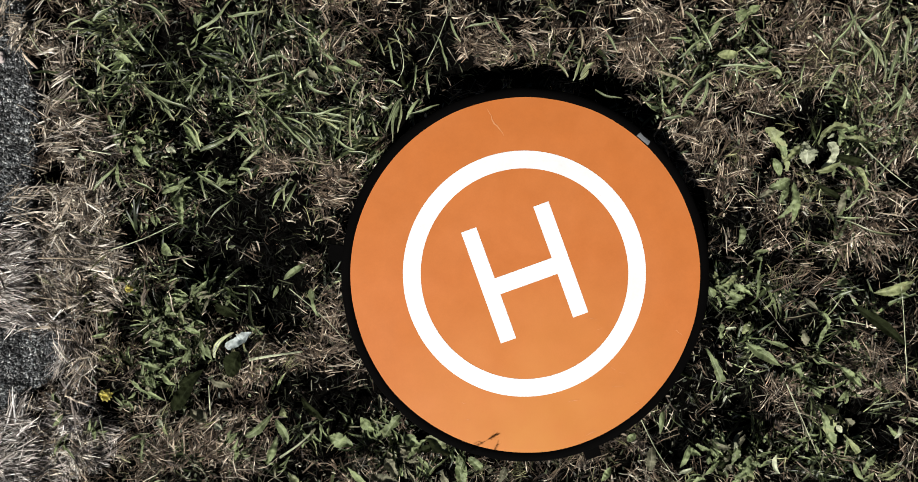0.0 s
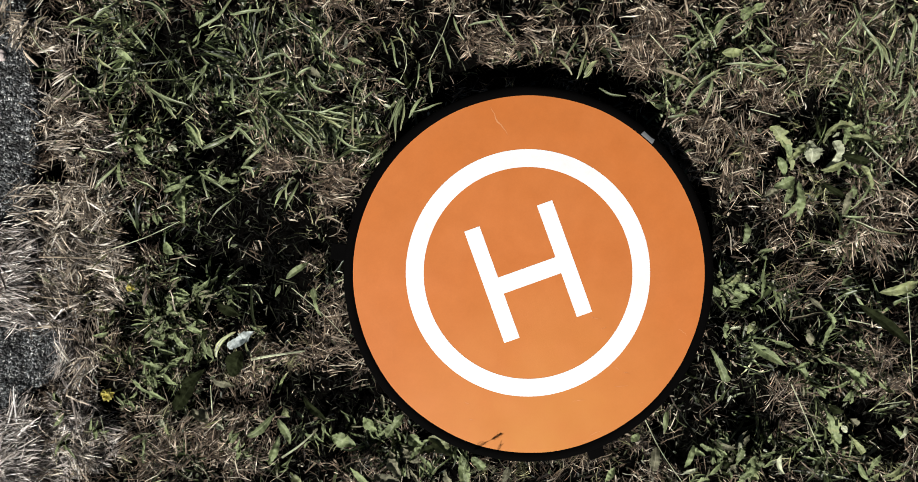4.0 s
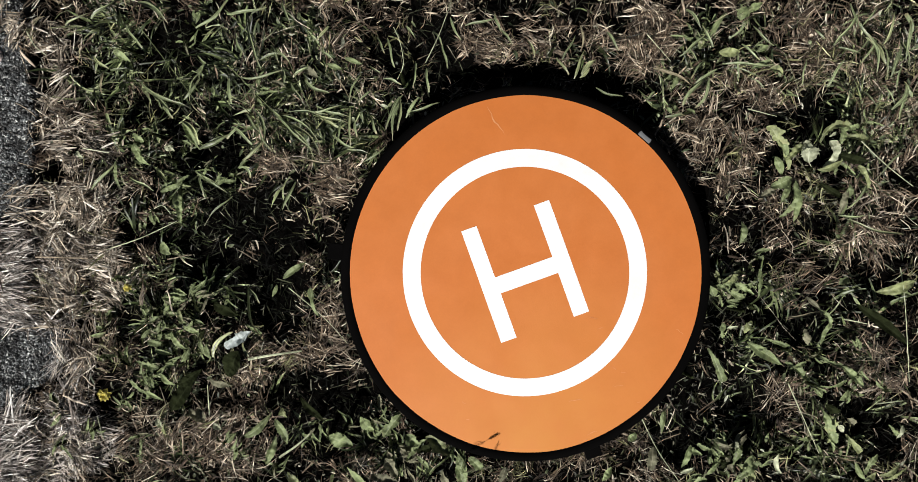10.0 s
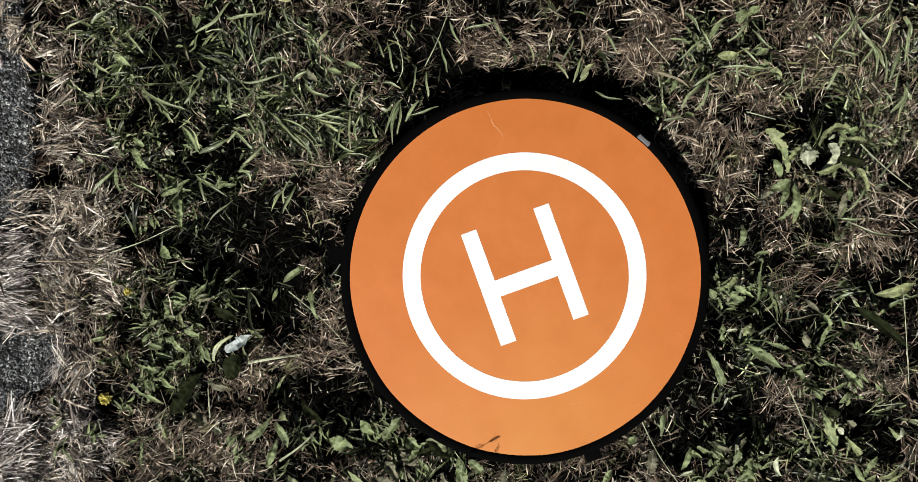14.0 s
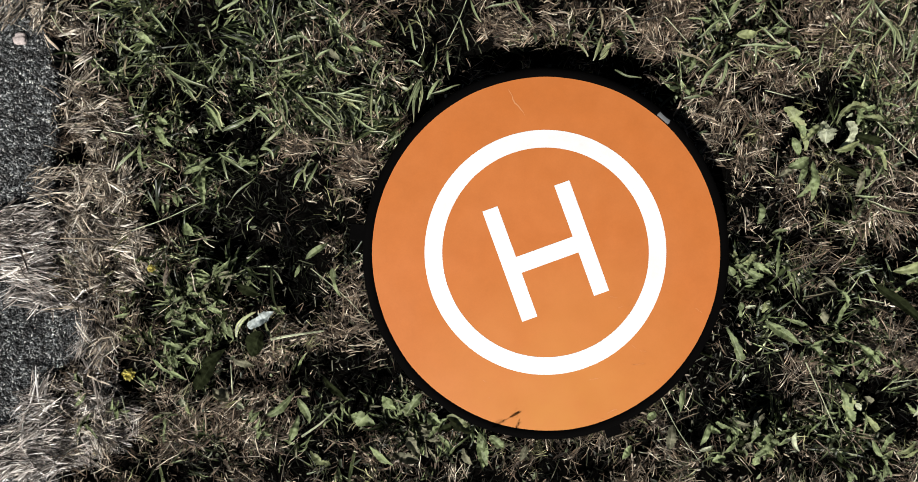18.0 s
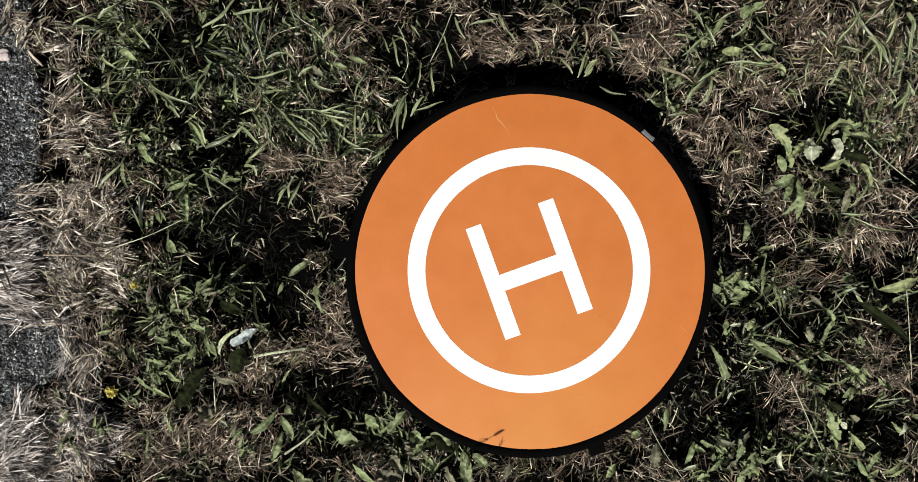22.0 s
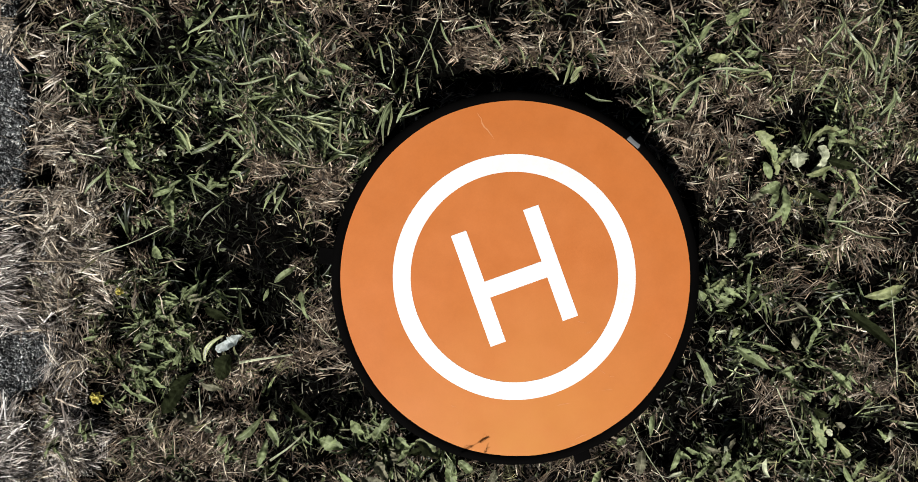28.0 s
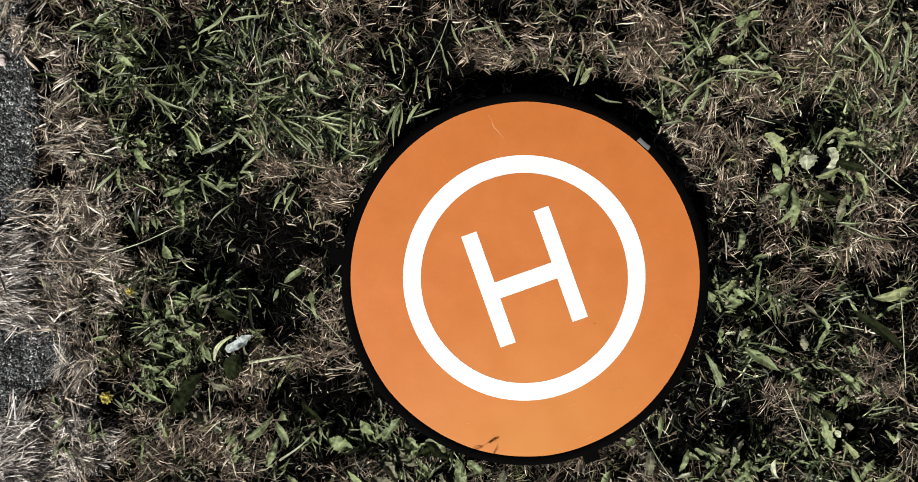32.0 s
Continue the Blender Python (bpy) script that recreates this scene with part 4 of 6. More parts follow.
# ---------------------------------------------------------------- weeds and single grasses
def leaf_mesh(shape, length, width, curve, seed, rise=0.5, droop=0.9):
    """A leaf that leaves the root along +x, arches up and droops; curve bends it sideways.
    b grass blade, l lance-shaped, d toothed, o oval, u broad-tipped, r ragged, h ragged with holes."""
    r = np.random.default_rng(seed)
    n, m = (15, 3) if shape == "b" else (37, 7)
    s = np.linspace(0, 1, n)
    if shape == "b":
        w = 0.86 * np.maximum(np.clip((1.02 - s) / 0.42, 0, 1) ** 0.85, r.choice([0.0, 0.35, 0.6, 0.8])) * np.clip(0.45 + 2.2 * s, 0, 1) * (1 + 0.08 * np.sin(s * r.uniform(5, 14) + r.uniform(0, 6)))
    elif shape == "o":
        w = np.clip(np.sin(np.pi * s ** 0.85) ** 0.65, 0.05, 1)
    elif shape == "d":
        w = np.clip(0.16 + 0.95 * s ** 0.8 * (1 - s ** 5), 0.05, 1) * 1.0
    elif shape == "u":
        w = np.clip(0.22 + 0.85 * s ** 1.1, 0, 1) * np.clip(1 - s ** 7, 0, 1) ** 0.5 * (1 + 0.07 * np.sin(s * 22 + r.uniform(0, 6)))
    elif shape in "rh":
        w = np.clip(np.sin(np.pi * s ** 0.9) ** 0.6, 0.08, 1) * (1 + 0.12 * np.sin(s * 9 + r.uniform(0, 6)))
    else:
        w = np.clip(np.sin(np.pi * s ** 0.8) ** 0.9, 0.05, 1)
    w = w * (1 + r.normal(0, 0.03, n))
    w[-1] = 0.03
    # teeth of uneven size, different on the two sides
    edges = []
    for one in range(2):
        knots = np.concatenate([[-0.05], np.sort(r.random(9 if shape == "d" else 6)), [1.05]])
        k = np.clip(np.searchsorted(knots, s, side="right") - 1, 0, len(knots) - 2)
        saw = (s - knots[k]) / np.maximum(knots[k + 1] - knots[k], 0.02)
        deep = {"d": 0.66, "r": 0.5, "h": 0.4, "u": 0.25, "l": 0.16}.get(shape, 0.0) * r.uniform(0.4, 1.0, len(knots))[k]
        edges.append(w * (1 - deep * saw) * r.uniform(0.85, 1.1))
    e = rise - droop * s + 0.22 * np.sin(s * r.uniform(4, 8) + r.uniform(0, 6)) * (shape != "b")
    h = curve * (s - 0.35) * 2.0 + 0.16 * np.sin(s * r.uniform(3, 9) + r.uniform(0, 6)) * (1 - 0.65 * (shape != "b"))
    step = length / (n - 1)
    x = np.concatenate([[0], np.cumsum(step * np.cos(e[:-1]) * np.cos(h[:-1]))])
    y = np.concatenate([[0], np.cumsum(step * np.cos(e[:-1]) * np.sin(h[:-1]))])
    z = np.concatenate([[0], np.cumsum(step * np.sin(e[:-1]))])
    ruffle = 0.0 * s if shape == "b" else 0.07 * np.sin(s * r.uniform(6, 12) + r.uniform(0, 6))
    twist = r.normal(0, 0.35) + (1.1 if shape == "b" else 0.55) * r.normal(0, 1) * (s - 0.5)
    crease = r.random(2) * 40
    v, uv = [], []
    for i in range(n):
        for j in range(m):
            q = 2 * j / (m - 1) - 1
            side = q * width / 2 * edges[q > 0][i] * (1 + (0.05 * r.normal() if abs(q) == 1 and shape in "dr" else 0))
            lift = (1.15 if shape == "b" else 0.72) * abs(side) + ruffle[i] * q * abs(q) * width + (r.normal(0, 0.0002) if abs(q) == 1 and shape not in "b" else 0) + side * math.sin(twist[i])
            if shape != "b":
                lift += width * (0.22 * float(value_noise(crease[0] + s[i] * length, crease[1] + side, 0.30 * width, 61) - 0.5) + 0.09 * float(value_noise(crease[0] + s[i] * length, crease[1] + side, 0.12 * width, 62) - 0.5)) * min(1, 4 * s[i])
            v.append((x[i] - side * math.sin(h[i]), y[i] + side * math.cos(h[i]), z[i] + lift))
            uv.append((j / (m - 1), s[i]))
    f = grid_faces(n, m)
    if shape == "h":
        # eaten through in a few spots
        f = np.delete(f, [10 * 6 + 1, 11 * 6 + 1, 15 * 6 + 4, 16 * 6 + 4, 20 * 6 + 2, 24 * 6, 25 * 6], 0)
    me = mesh_of("leaf", np.array(v), f)
    layer = me.uv_layers.new(name="leaf")
    idx = np.zeros(len(me.loops), np.int32)
    me.loops.foreach_get("vertex_index", idx)
    layer.data.foreach_set("uv", np.array(uv, np.float32)[idx].ravel())
    return me


LEAF_WORDS = {"y": "yellow-green leaf", "k": "dark green leaf, in part shade put into the colour", "p": "pale leaf, in part sun gloss put into the colour", "s": "dull withered leaf", "w": "leaf with white sky glare in its colour"}
leaf_seed = 100


def weed(name, label, category, leaves, group="weeds in the lawn", high=0.024):
    """A low plant: every leaf is shape and colour, root x, y (cm), heading, length, width (cm), curve."""
    global leaf_seed
    cx, cy = sum(o[1] for o in leaves) / len(leaves) / 100, sum(o[2] for o in leaves) / len(leaves) / 100
    cz = float(ground_z(cx, cy))
    root = thing(name, cx, cy, cz, label, category, group)
    for kind, x, y, heading, length, width, curve in leaves:
        leaf_seed += 1
        blade = kind[0] == "b"
        steep = 0.42 if blade else 0.30
        me = leaf_mesh(kind[0], length / 100 * 1.06, width / 100 * (0.82 if blade else 1.0), curve, leaf_seed, steep, 0.85 if blade else 0.7)
        ob = part("blade" if blade else "leaf", me, (BLADE if blade else LEAF)[kind[1]], root, LEAF_WORDS.get(kind[1], ""))
        ob.matrix_basis = pose(x / 100 - cx, y / 100 - cy, max(high, float(ground_z(x / 100, y / 100)) + 0.012) - cz, 0, 0, heading) @ pose(0, 0, 0, (4 if kind[1] in "pw" else 20) * math.sin(7.3 * leaf_seed), 0, 0)
    # a short rootstock that ties the leaves to the soil
    bm = bmesh.new()
    bmesh.ops.create_cone(bm, cap_ends=True, segments=7, radius1=0.004, radius2=0.002, depth=high - cz + 0.012, matrix=Matrix.Translation((0, 0, (high - cz - 0.004) / 2)))
    part("rootstock", bm, LEAF["k"], root)
    return root


weed("dandelion", "dandelion rosette with a leaf coloured pale for sun gloss, and holes", "weed", [
    ("dy", 49.8, 10.6, 111, 7.1, 2.28, 0.2),
    ("lg", 49.6, 12.6, 111, 3.7, 1.06, 0.1),
    ("dy", 49.3, 12.0, 39, 3.6, 1.97, 0.3),
    ("rp", 52.9, 11.6, 98, 3.5, 2.1, 0.0),
    ("rp", 51.8, 12.6, 37, 1.8, 1.52, 0.0),
    ("up", 55.1, 11.1, 61, 4.6, 1.67, 0.9),
    ("ly", 54.2, 10.6, 19, 4.5, 1.06, 0.2),
    ("lg", 54.6, 10.1, 35, 2.9, 0.76, 0.0),
    ("dy", 54.6, 14.7, 38, 6.3, 1.97, -1.0),
    ("dg", 57.8, 14.5, 80, 3.2, 2.28, 0.2),
    ("dy", 58.5, 15.8, -10, 3.2, 1.97, 0.2),
    ("dg", 57.8, 16.8, 11, 2.8, 1.37, 0.0),
    ("lk", 57.4, 12.9, -12, 4.4, 1.52, 0.0),
    ("lg", 47.8, 12.6, -68, 3.0, 1.37, 0.0),
    ("rg", 50.3, 9.4, -155, 3.5, 1.82, 0.0),
    ("dg", 50.9, 9.0, -110, 6.1, 2.43, -0.2),
    ("lg", 51.2, 7.6, -99, 4.7, 1.21, 0.0),
    ("lg", 50.0, 8.5, -114, 3.2, 1.06, 0.0),
    ("lk", 54.4, 8.7, -32, 5.2, 1.06, 0.0),
    ("og", 58.5, 6.3, 70, 2.2, 0.91, 0.0),
    ("lg", 57.8, 3.7, 77, 3.2, 1.06, 0.0),
    ("ls", 45.7, 6.5, 25, 2.6, 1.06, 0.0),
])

weed("dandelion", "weed with narrow curled leaves beside dry grass", "weed", [
    ("uy", 61.9, 7.8, 108, 3.7, 1.37, 0.4),
    ("bg", 61.7, 8.3, -133, 4.8, 0.41, 0.0),
    ("rs", 58.9, 7.6, -112, 4.0, 1.14, 0.0),
    ("bg", 57.4, 3.7, 3, 4.1, 0.53, 0.0),
    ("by", 58.7, 3.1, -18, 8.7, 0.59, 0.2),
    ("bg", 67.1, 13.2, -141, 6.6, 0.47, 0.5),
    ("lg", 42.7, 2.8, -93, 3.7, 1.21, 0.0),
    ("rp", 56.0, 15.6, 34, 1.3, 0.61, 0.0),
])

weed("plantain", "plantain with long green pointed leaves", "weed", [
    ("lg", 43.6, -15.4, -34, 6.3, 1.5, 0.0),
    ("dg", 46.1, -14.8, -18, 4.1, 1.06, 0.0),
    ("ug", 37.6, -16.4, -63, 5.6, 1.52, 0.0),
    ("dg", 49.4, -18.5, -36, 4.7, 2.28, 0.0),
    ("dg", 54.4, -17.5, -25, 4.9, 1.21, 0.3),
    ("lg", 58.0, -19.1, -42, 5.0, 1.37, 0.0),
    ("dg", 54.1, -22.1, 9, 5.1, 1.06, 0.0),
    ("lk", 60.1, -9.7, -38, 10.0, 1.74, 0.0),
    ("og", 44.5, -16.6, -27, 2.1, 1.06, 0.0),
])

weed("weed", "weed with curled yellow-green leaf among dead grass", "weed", [
    ("bs", 49.4, -11.8, 8, 5.3, 0.47, 0.0),
    ("dg", 54.2, -10.4, -53, 3.7, 1.67, -0.5),
    ("lg", 56.4, -12.7, -127, 3.7, 1.06, 0.6),
    ("rs", 52.3, -13.5, -77, 2.4, 1.21, 0.0),
    ("ls", 52.5, -8.6, -40, 2.9, 0.76, 0.0),
    ("ly", 63.1, -7.9, 15, 6.5, 1.67, 0.0),
    ("lg", 64.9, -7.7, -11, 3.8, 1.21, 0.0),
    ("rg", 57.6, -6.8, 41, 1.7, 1.37, 0.0),
])

weed("dandelion", "dandelion with drooping toothed leaves and a dark gap", "weed", [
    ("dg", 54.4, -24.8, -68, 6.6, 1.97, 0.2),
    ("uy", 58.5, -29.4, -51, 3.6, 1.52, 0.0),
    ("ok", 55.6, -24.9, -34, 2.3, 1.37, 0.0),
    ("lp", 57.4, -28.0, -56, 1.3, 1.06, 0.0),
    ("lg", 58.9, -29.5, -96, 3.7, 0.91, 0.4),
    ("dg", 56.9, -31.3, -56, 1.7, 1.37, 0.0),
    ("lp", 48.4, -32.4, -93, 3.5, 0.83, 0.9),
    ("ug", 41.4, -34.0, 69, 2.6, 1.52, 0.0),
    ("dg", 36.6, -35.8, 39, 3.6, 1.21, -0.3),
    ("ls", 38.1, -30.6, -15, 3.6, 1.06, 0.0),
    ("dg", 63.3, -32.4, -127, 3.7, 1.37, 0.0),
    ("ly", 67.8, -34.4, -153, 4.5, 1.06, 0.0),
    ("dg", 42.0, -36.1, 36, 3.2, 1.97, 0.0),
    ("lg", 35.1, -31.0, -112, 3.8, 1.06, 0.0),
])

weed("weed", "low weed with small leaves at the pad edge", "weed", [
    ("lg", 31.1, -25.5, -95, 3.9, 0.91, 0.0),
    ("rs", 29.4, -31.3, -96, 3.7, 1.97, 0.0),
    ("og", 26.7, -29.2, -133, 1.6, 1.21, 0.0),
    ("rs", 32.0, -24.6, -132, 2.5, 1.37, 0.0),
    ("lp", 33.4, -35.3, 22, 2.5, 0.61, 0.0),
    ("og", 39.8, -6.4, 14, 1.9, 1.37, 0.0),
    ("rg", 42.0, -7.3, 14, 2.7, 1.21, 0.0),
    ("rp", 42.7, -13.5, 24, 1.6, 1.37, 0.0),
    ("og", 39.7, -13.9, 75, 1.4, 0.76, 0.0),
])

weed("weed", "broad-leaved weed with pale oval leaves", "weed", [
    ("og", 42.5, 33.2, 70, 2.2, 1.52, 0.0),
    ("lg", 43.6, 34.2, 38, 3.0, 1.21, 0.0),
    ("lg", 37.9, 30.7, 57, 4.4, 0.91, -0.3),
    ("oy", 39.3, 28.4, 0, 3.1, 1.52, 0.0),
    ("bg", 39.8, 26.6, -1, 7.8, 0.53, 0.0),
    ("bg", 42.0, 24.1, 90, 4.3, 0.53, 0.0),
    ("oy", 47.0, 25.9, -24, 2.2, 1.29, 0.0),
    ("ry", 36.3, 28.9, 40, 1.4, 1.67, 0.0),
    ("lg", 45.0, 28.4, 27, 2.1, 0.91, 0.0),
    ("og", 47.1, 27.0, -158, 3.0, 1.06, 0.0),
    ("bg", 44.5, 32.3, -41, 4.3, 0.47, 0.0),
])

weed("grass_tuft", "tuft of wide green grass blades by the pad", "grass", [
    ("bg", 36.9, 24.1, -133, 5.0, 0.82, 0.3),
    ("bg", 37.8, 24.5, -112, 5.0, 0.71, -0.2),
    ("bg", 35.6, 23.4, 39, 4.1, 0.71, 0.0),
    ("bg", 34.3, 34.8, -53, 4.0, 0.65, 0.0),
    ("bg", 33.3, 27.7, 42, 5.5, 0.59, 0.0),
    ("bs", 29.4, 25.9, -10, 4.2, 0.59, 0.0),
    ("bs", 29.8, 26.2, -29, 5.8, 0.53, 0.0),
    ("bg", 31.1, 18.5, 5, 3.0, 0.71, 0.0),
    ("bg", 28.5, 21.2, 47, 1.6, 0.47, 0.0),
])

weed("grass_tuft", "tall fresh green grass tuft with folded blades", "grass", [
    ("bg", 56.7, 29.4, 52, 6.6, 0.59, 0.0),
    ("bg", 59.1, 35.8, -61, 7.2, 0.65, 0.3),
    ("by", 63.0, 29.8, -66, 4.5, 0.71, 0.0),
    ("bg", 63.1, 25.2, 105, 5.7, 0.59, 0.4),
    ("bg", 65.3, 24.6, 73, 5.2, 0.82, 0.0),
    ("bg", 67.6, 27.3, 85, 6.5, 0.71, 0.2),
    ("bg", 68.6, 31.4, 112, 3.0, 0.82, 0.0),
    ("bg", 65.4, 19.7, 58, 4.6, 0.88, 0.3),
    ("bg", 55.7, 23.2, 63, 5.2, 0.71, -0.4),
    ("bg", 57.4, 29.1, -9, 3.4, 0.47, 0.0),
    ("bg", 64.6, 26.2, -41, 1.7, 0.71, 0.0),
    ("bg", 60.5, 22.5, -45, 3.9, 0.53, 0.0),
    ("bg", 68.5, 21.6, 116, 2.6, 0.71, 0.0),
    ("bg", 53.8, 31.8, -49, 2.1, 0.47, 0.0),
])

weed("grass_tuft", "fan of arching green grass blades", "grass", [
    ("bg", -27.7, 19.0, -40, 5.1, 0.47, -0.3),
    ("bg", -27.3, 18.4, -39, 7.1, 0.47, -0.3),
    ("bg", -26.8, 18.8, -33, 7.9, 0.41, -0.3),
    ("by", -26.6, 18.2, -41, 7.6, 0.47, -0.2),
    ("bg", -25.7, 19.3, -13, 5.7, 0.41, -0.4),
    ("bg", -25.9, 17.6, -49, 7.0, 0.41, -0.2),
    ("bg", -24.0, 19.8, 3, 6.5, 0.53, 0.3),
    ("bg", -21.7, 20.3, -17, 5.3, 0.53, 0.0),
    ("by", -21.7, 19.0, -15, 5.3, 0.47, 0.0),
    ("bg", -17.7, 18.1, -104, 3.8, 0.53, 0.0),
    ("by", -16.5, 20.0, -88, 5.9, 0.47, 0.0),
    ("bg", -15.8, 18.1, -82, 2.6, 0.53, 0.0),
    ("bg", -19.1, 15.8, -30, 3.9, 0.53, 0.0),
])

weed("grass_tuft", "upright grass tuft leaning at the pad rim", "grass", [
    ("bg", -8.5, 21.8, -119, 5.7, 0.53, 0.2),
    ("bg", -8.7, 21.2, -103, 6.4, 0.65, 0.1),
    ("by", -8.9, 21.6, -95, 5.1, 0.53, 0.0),
    ("bg", -8.0, 19.0, 16, 5.3, 0.53, 0.2),
    ("bg", -8.0, 18.4, 51, 3.7, 0.71, 0.0),
    ("bs", -19.3, 26.5, -60, 5.9, 0.41, 0.0),
    ("bg", -14.7, 25.2, -113, 4.8, 0.47, 0.0),
    ("bg", -10.8, 30.5, -76, 4.6, 0.47, 0.0),
    ("bg", -4.9, 25.9, -86, 3.7, 0.53, 0.0),
    ("bg", -6.6, 27.0, -100, 3.8, 0.53, 0.0),
    ("bg", -11.5, 24.3, -18, 2.9, 0.47, 0.0),
    ("bg", -2.5, 29.6, -76, 3.8, 0.53, 0.0),
    ("bg", -1.3, 33.6, -60, 3.7, 0.59, 0.0),
])

weed("grass_tuft", "loose tuft of broad green blades in the shade", "grass", [
    ("bg", -32.8, 24.5, 5, 6.7, 0.53, 0.2),
    ("bg", -32.0, 32.5, -76, 7.0, 0.53, 0.3),
    ("bg", -26.8, 35.8, -67, 3.8, 0.53, 0.0),
    ("by", -19.7, 32.3, -125, 2.9, 0.65, 0.0),
    ("bg", -27.7, 28.9, -45, 2.9, 0.59, 0.0),
    ("bg", -26.5, 23.6, 105, 2.9, 0.59, 0.4),
    ("bg", -23.3, 24.1, -30, 4.1, 0.71, 0.2),
    ("bg", -25.4, 23.6, -57, 3.7, 0.53, 0.0),
    ("bg", -30.2, 27.0, 11, 3.8, 0.59, 0.0),
    ("bg", -31.1, 30.5, 68, 3.0, 0.47, 0.0),
    ("bg", -33.7, 30.5, -65, 3.1, 0.47, 0.0),
    ("bg", -35.1, 34.1, 7, 6.1, 0.65, 0.2),
    ("bg", -22.4, 26.1, -147, 3.1, 0.59, 0.0),
])

weed("grass_tuft", "low grass tuft with curled yellowing blades", "grass", [
    ("bg", -34.3, 17.0, -36, 4.1, 0.65, -0.3),
    ("bg", -33.0, 17.6, -127, 3.1, 0.59, 0.0),
    ("bg", -31.2, 19.7, -68, 6.0, 0.53, -0.4),
    ("by", -32.7, 12.0, 35, 4.5, 0.65, 0.3),
    ("bg", -33.3, 10.8, -24, 3.1, 0.71, -1.2),
    ("bg", -30.6, 18.1, -63, 5.2, 0.47, 0.0),
    ("bg", -32.1, 19.0, -56, 4.0, 0.53, 0.0),
    ("bg", -24.7, 8.7, -113, 4.6, 0.71, 0.2),
    ("bs", -23.1, 12.0, -8, 5.6, 0.53, 0.2),
    ("bg", -16.9, 13.6, -11, 3.8, 0.59, 0.0),
    ("bg", -14.4, 11.8, 37, 4.0, 0.47, 0.3),
    ("bg", -28.4, 19.8, -40, 3.6, 0.47, 0.0),
])

weed("dandelion", "weed with upright oval leaf among grass", "weed", [
    ("ug", -42.1, 2.6, 95, 4.1, 1.67, 0.0),
    ("lg", -41.9, 17.9, -58, 4.8, 1.06, 0.0),
    ("bg", -38.9, 13.8, 26, 5.1, 0.53, 0.2),
    ("bg", -39.4, 10.4, -38, 5.4, 0.65, 0.0),
    ("lg", -45.1, 7.2, 21, 3.6, 0.91, 0.0),
    ("lg", -51.9, 11.8, -82, 3.9, 0.83, 0.0),
    ("bg", -41.6, 21.1, 51, 4.1, 0.59, 0.0),
    ("bg", -46.2, 21.8, -41, 3.9, 0.59, 0.0),
    ("bg", -54.2, 27.7, -106, 2.7, 0.53, 0.0),
    ("by", -59.5, 32.3, 24, 4.6, 0.53, 0.0),
    ("og", -49.2, 14.5, -58, 2.4, 1.37, 0.0),
    ("lg", -48.8, 13.6, -49, 3.1, 1.21, 0.0),
    ("rp", -44.4, 13.6, 23, 1.4, 0.91, 0.0),
])

weed("weed", "leaf coloured white for sky glare over dark weeds in a hollow", "weed", [
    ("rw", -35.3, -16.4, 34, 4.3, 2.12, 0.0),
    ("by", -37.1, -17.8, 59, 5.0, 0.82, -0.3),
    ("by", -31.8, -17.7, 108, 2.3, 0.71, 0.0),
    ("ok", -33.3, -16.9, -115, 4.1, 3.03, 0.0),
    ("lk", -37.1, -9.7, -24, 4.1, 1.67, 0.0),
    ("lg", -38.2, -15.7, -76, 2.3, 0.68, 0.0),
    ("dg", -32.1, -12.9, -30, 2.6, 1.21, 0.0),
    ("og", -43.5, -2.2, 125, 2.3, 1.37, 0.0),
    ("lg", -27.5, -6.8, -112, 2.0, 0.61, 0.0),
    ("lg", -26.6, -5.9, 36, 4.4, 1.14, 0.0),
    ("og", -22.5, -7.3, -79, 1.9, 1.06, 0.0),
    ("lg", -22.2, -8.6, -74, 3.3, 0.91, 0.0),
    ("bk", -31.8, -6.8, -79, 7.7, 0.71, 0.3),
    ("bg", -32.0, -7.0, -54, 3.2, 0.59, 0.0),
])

weed("weed", "bushy low weed with many small green leaves", "weed", [
    ("lg", -46.9, -12.6, 27, 2.1, 0.91, 0.0),
    ("ly", -42.4, -10.4, -77, 2.4, 0.76, 0.0),
    ("lg", -41.7, -13.0, -26, 2.6, 0.99, 0.0),
    ("lg", -43.5, -13.9, -50, 3.6, 0.91, 0.0),
    ("lg", -47.2, -15.3, -10, 2.6, 0.99, 0.0),
    ("lg", -46.0, -16.6, -16, 2.7, 0.76, 0.0),
    ("lg", -40.8, -16.6, -121, 2.2, 0.99, 0.0),
    ("dg", -48.8, -18.4, -18, 3.5, 1.67, 0.0),
    ("lg", -45.1, -20.3, -37, 2.8, 0.91, 0.0),
    ("lg", -50.2, -20.9, -35, 4.2, 0.91, 0.0),
    ("lg", -39.1, -14.8, -77, 2.4, 0.76, 0.0),
    ("lg", -48.0, -22.8, -24, 3.6, 0.68, 0.0),
    ("lg", -46.6, -13.5, -135, 2.0, 0.76, 0.0),
    ("lg", -40.0, -12.1, -27, 1.7, 0.68, 0.0),
])

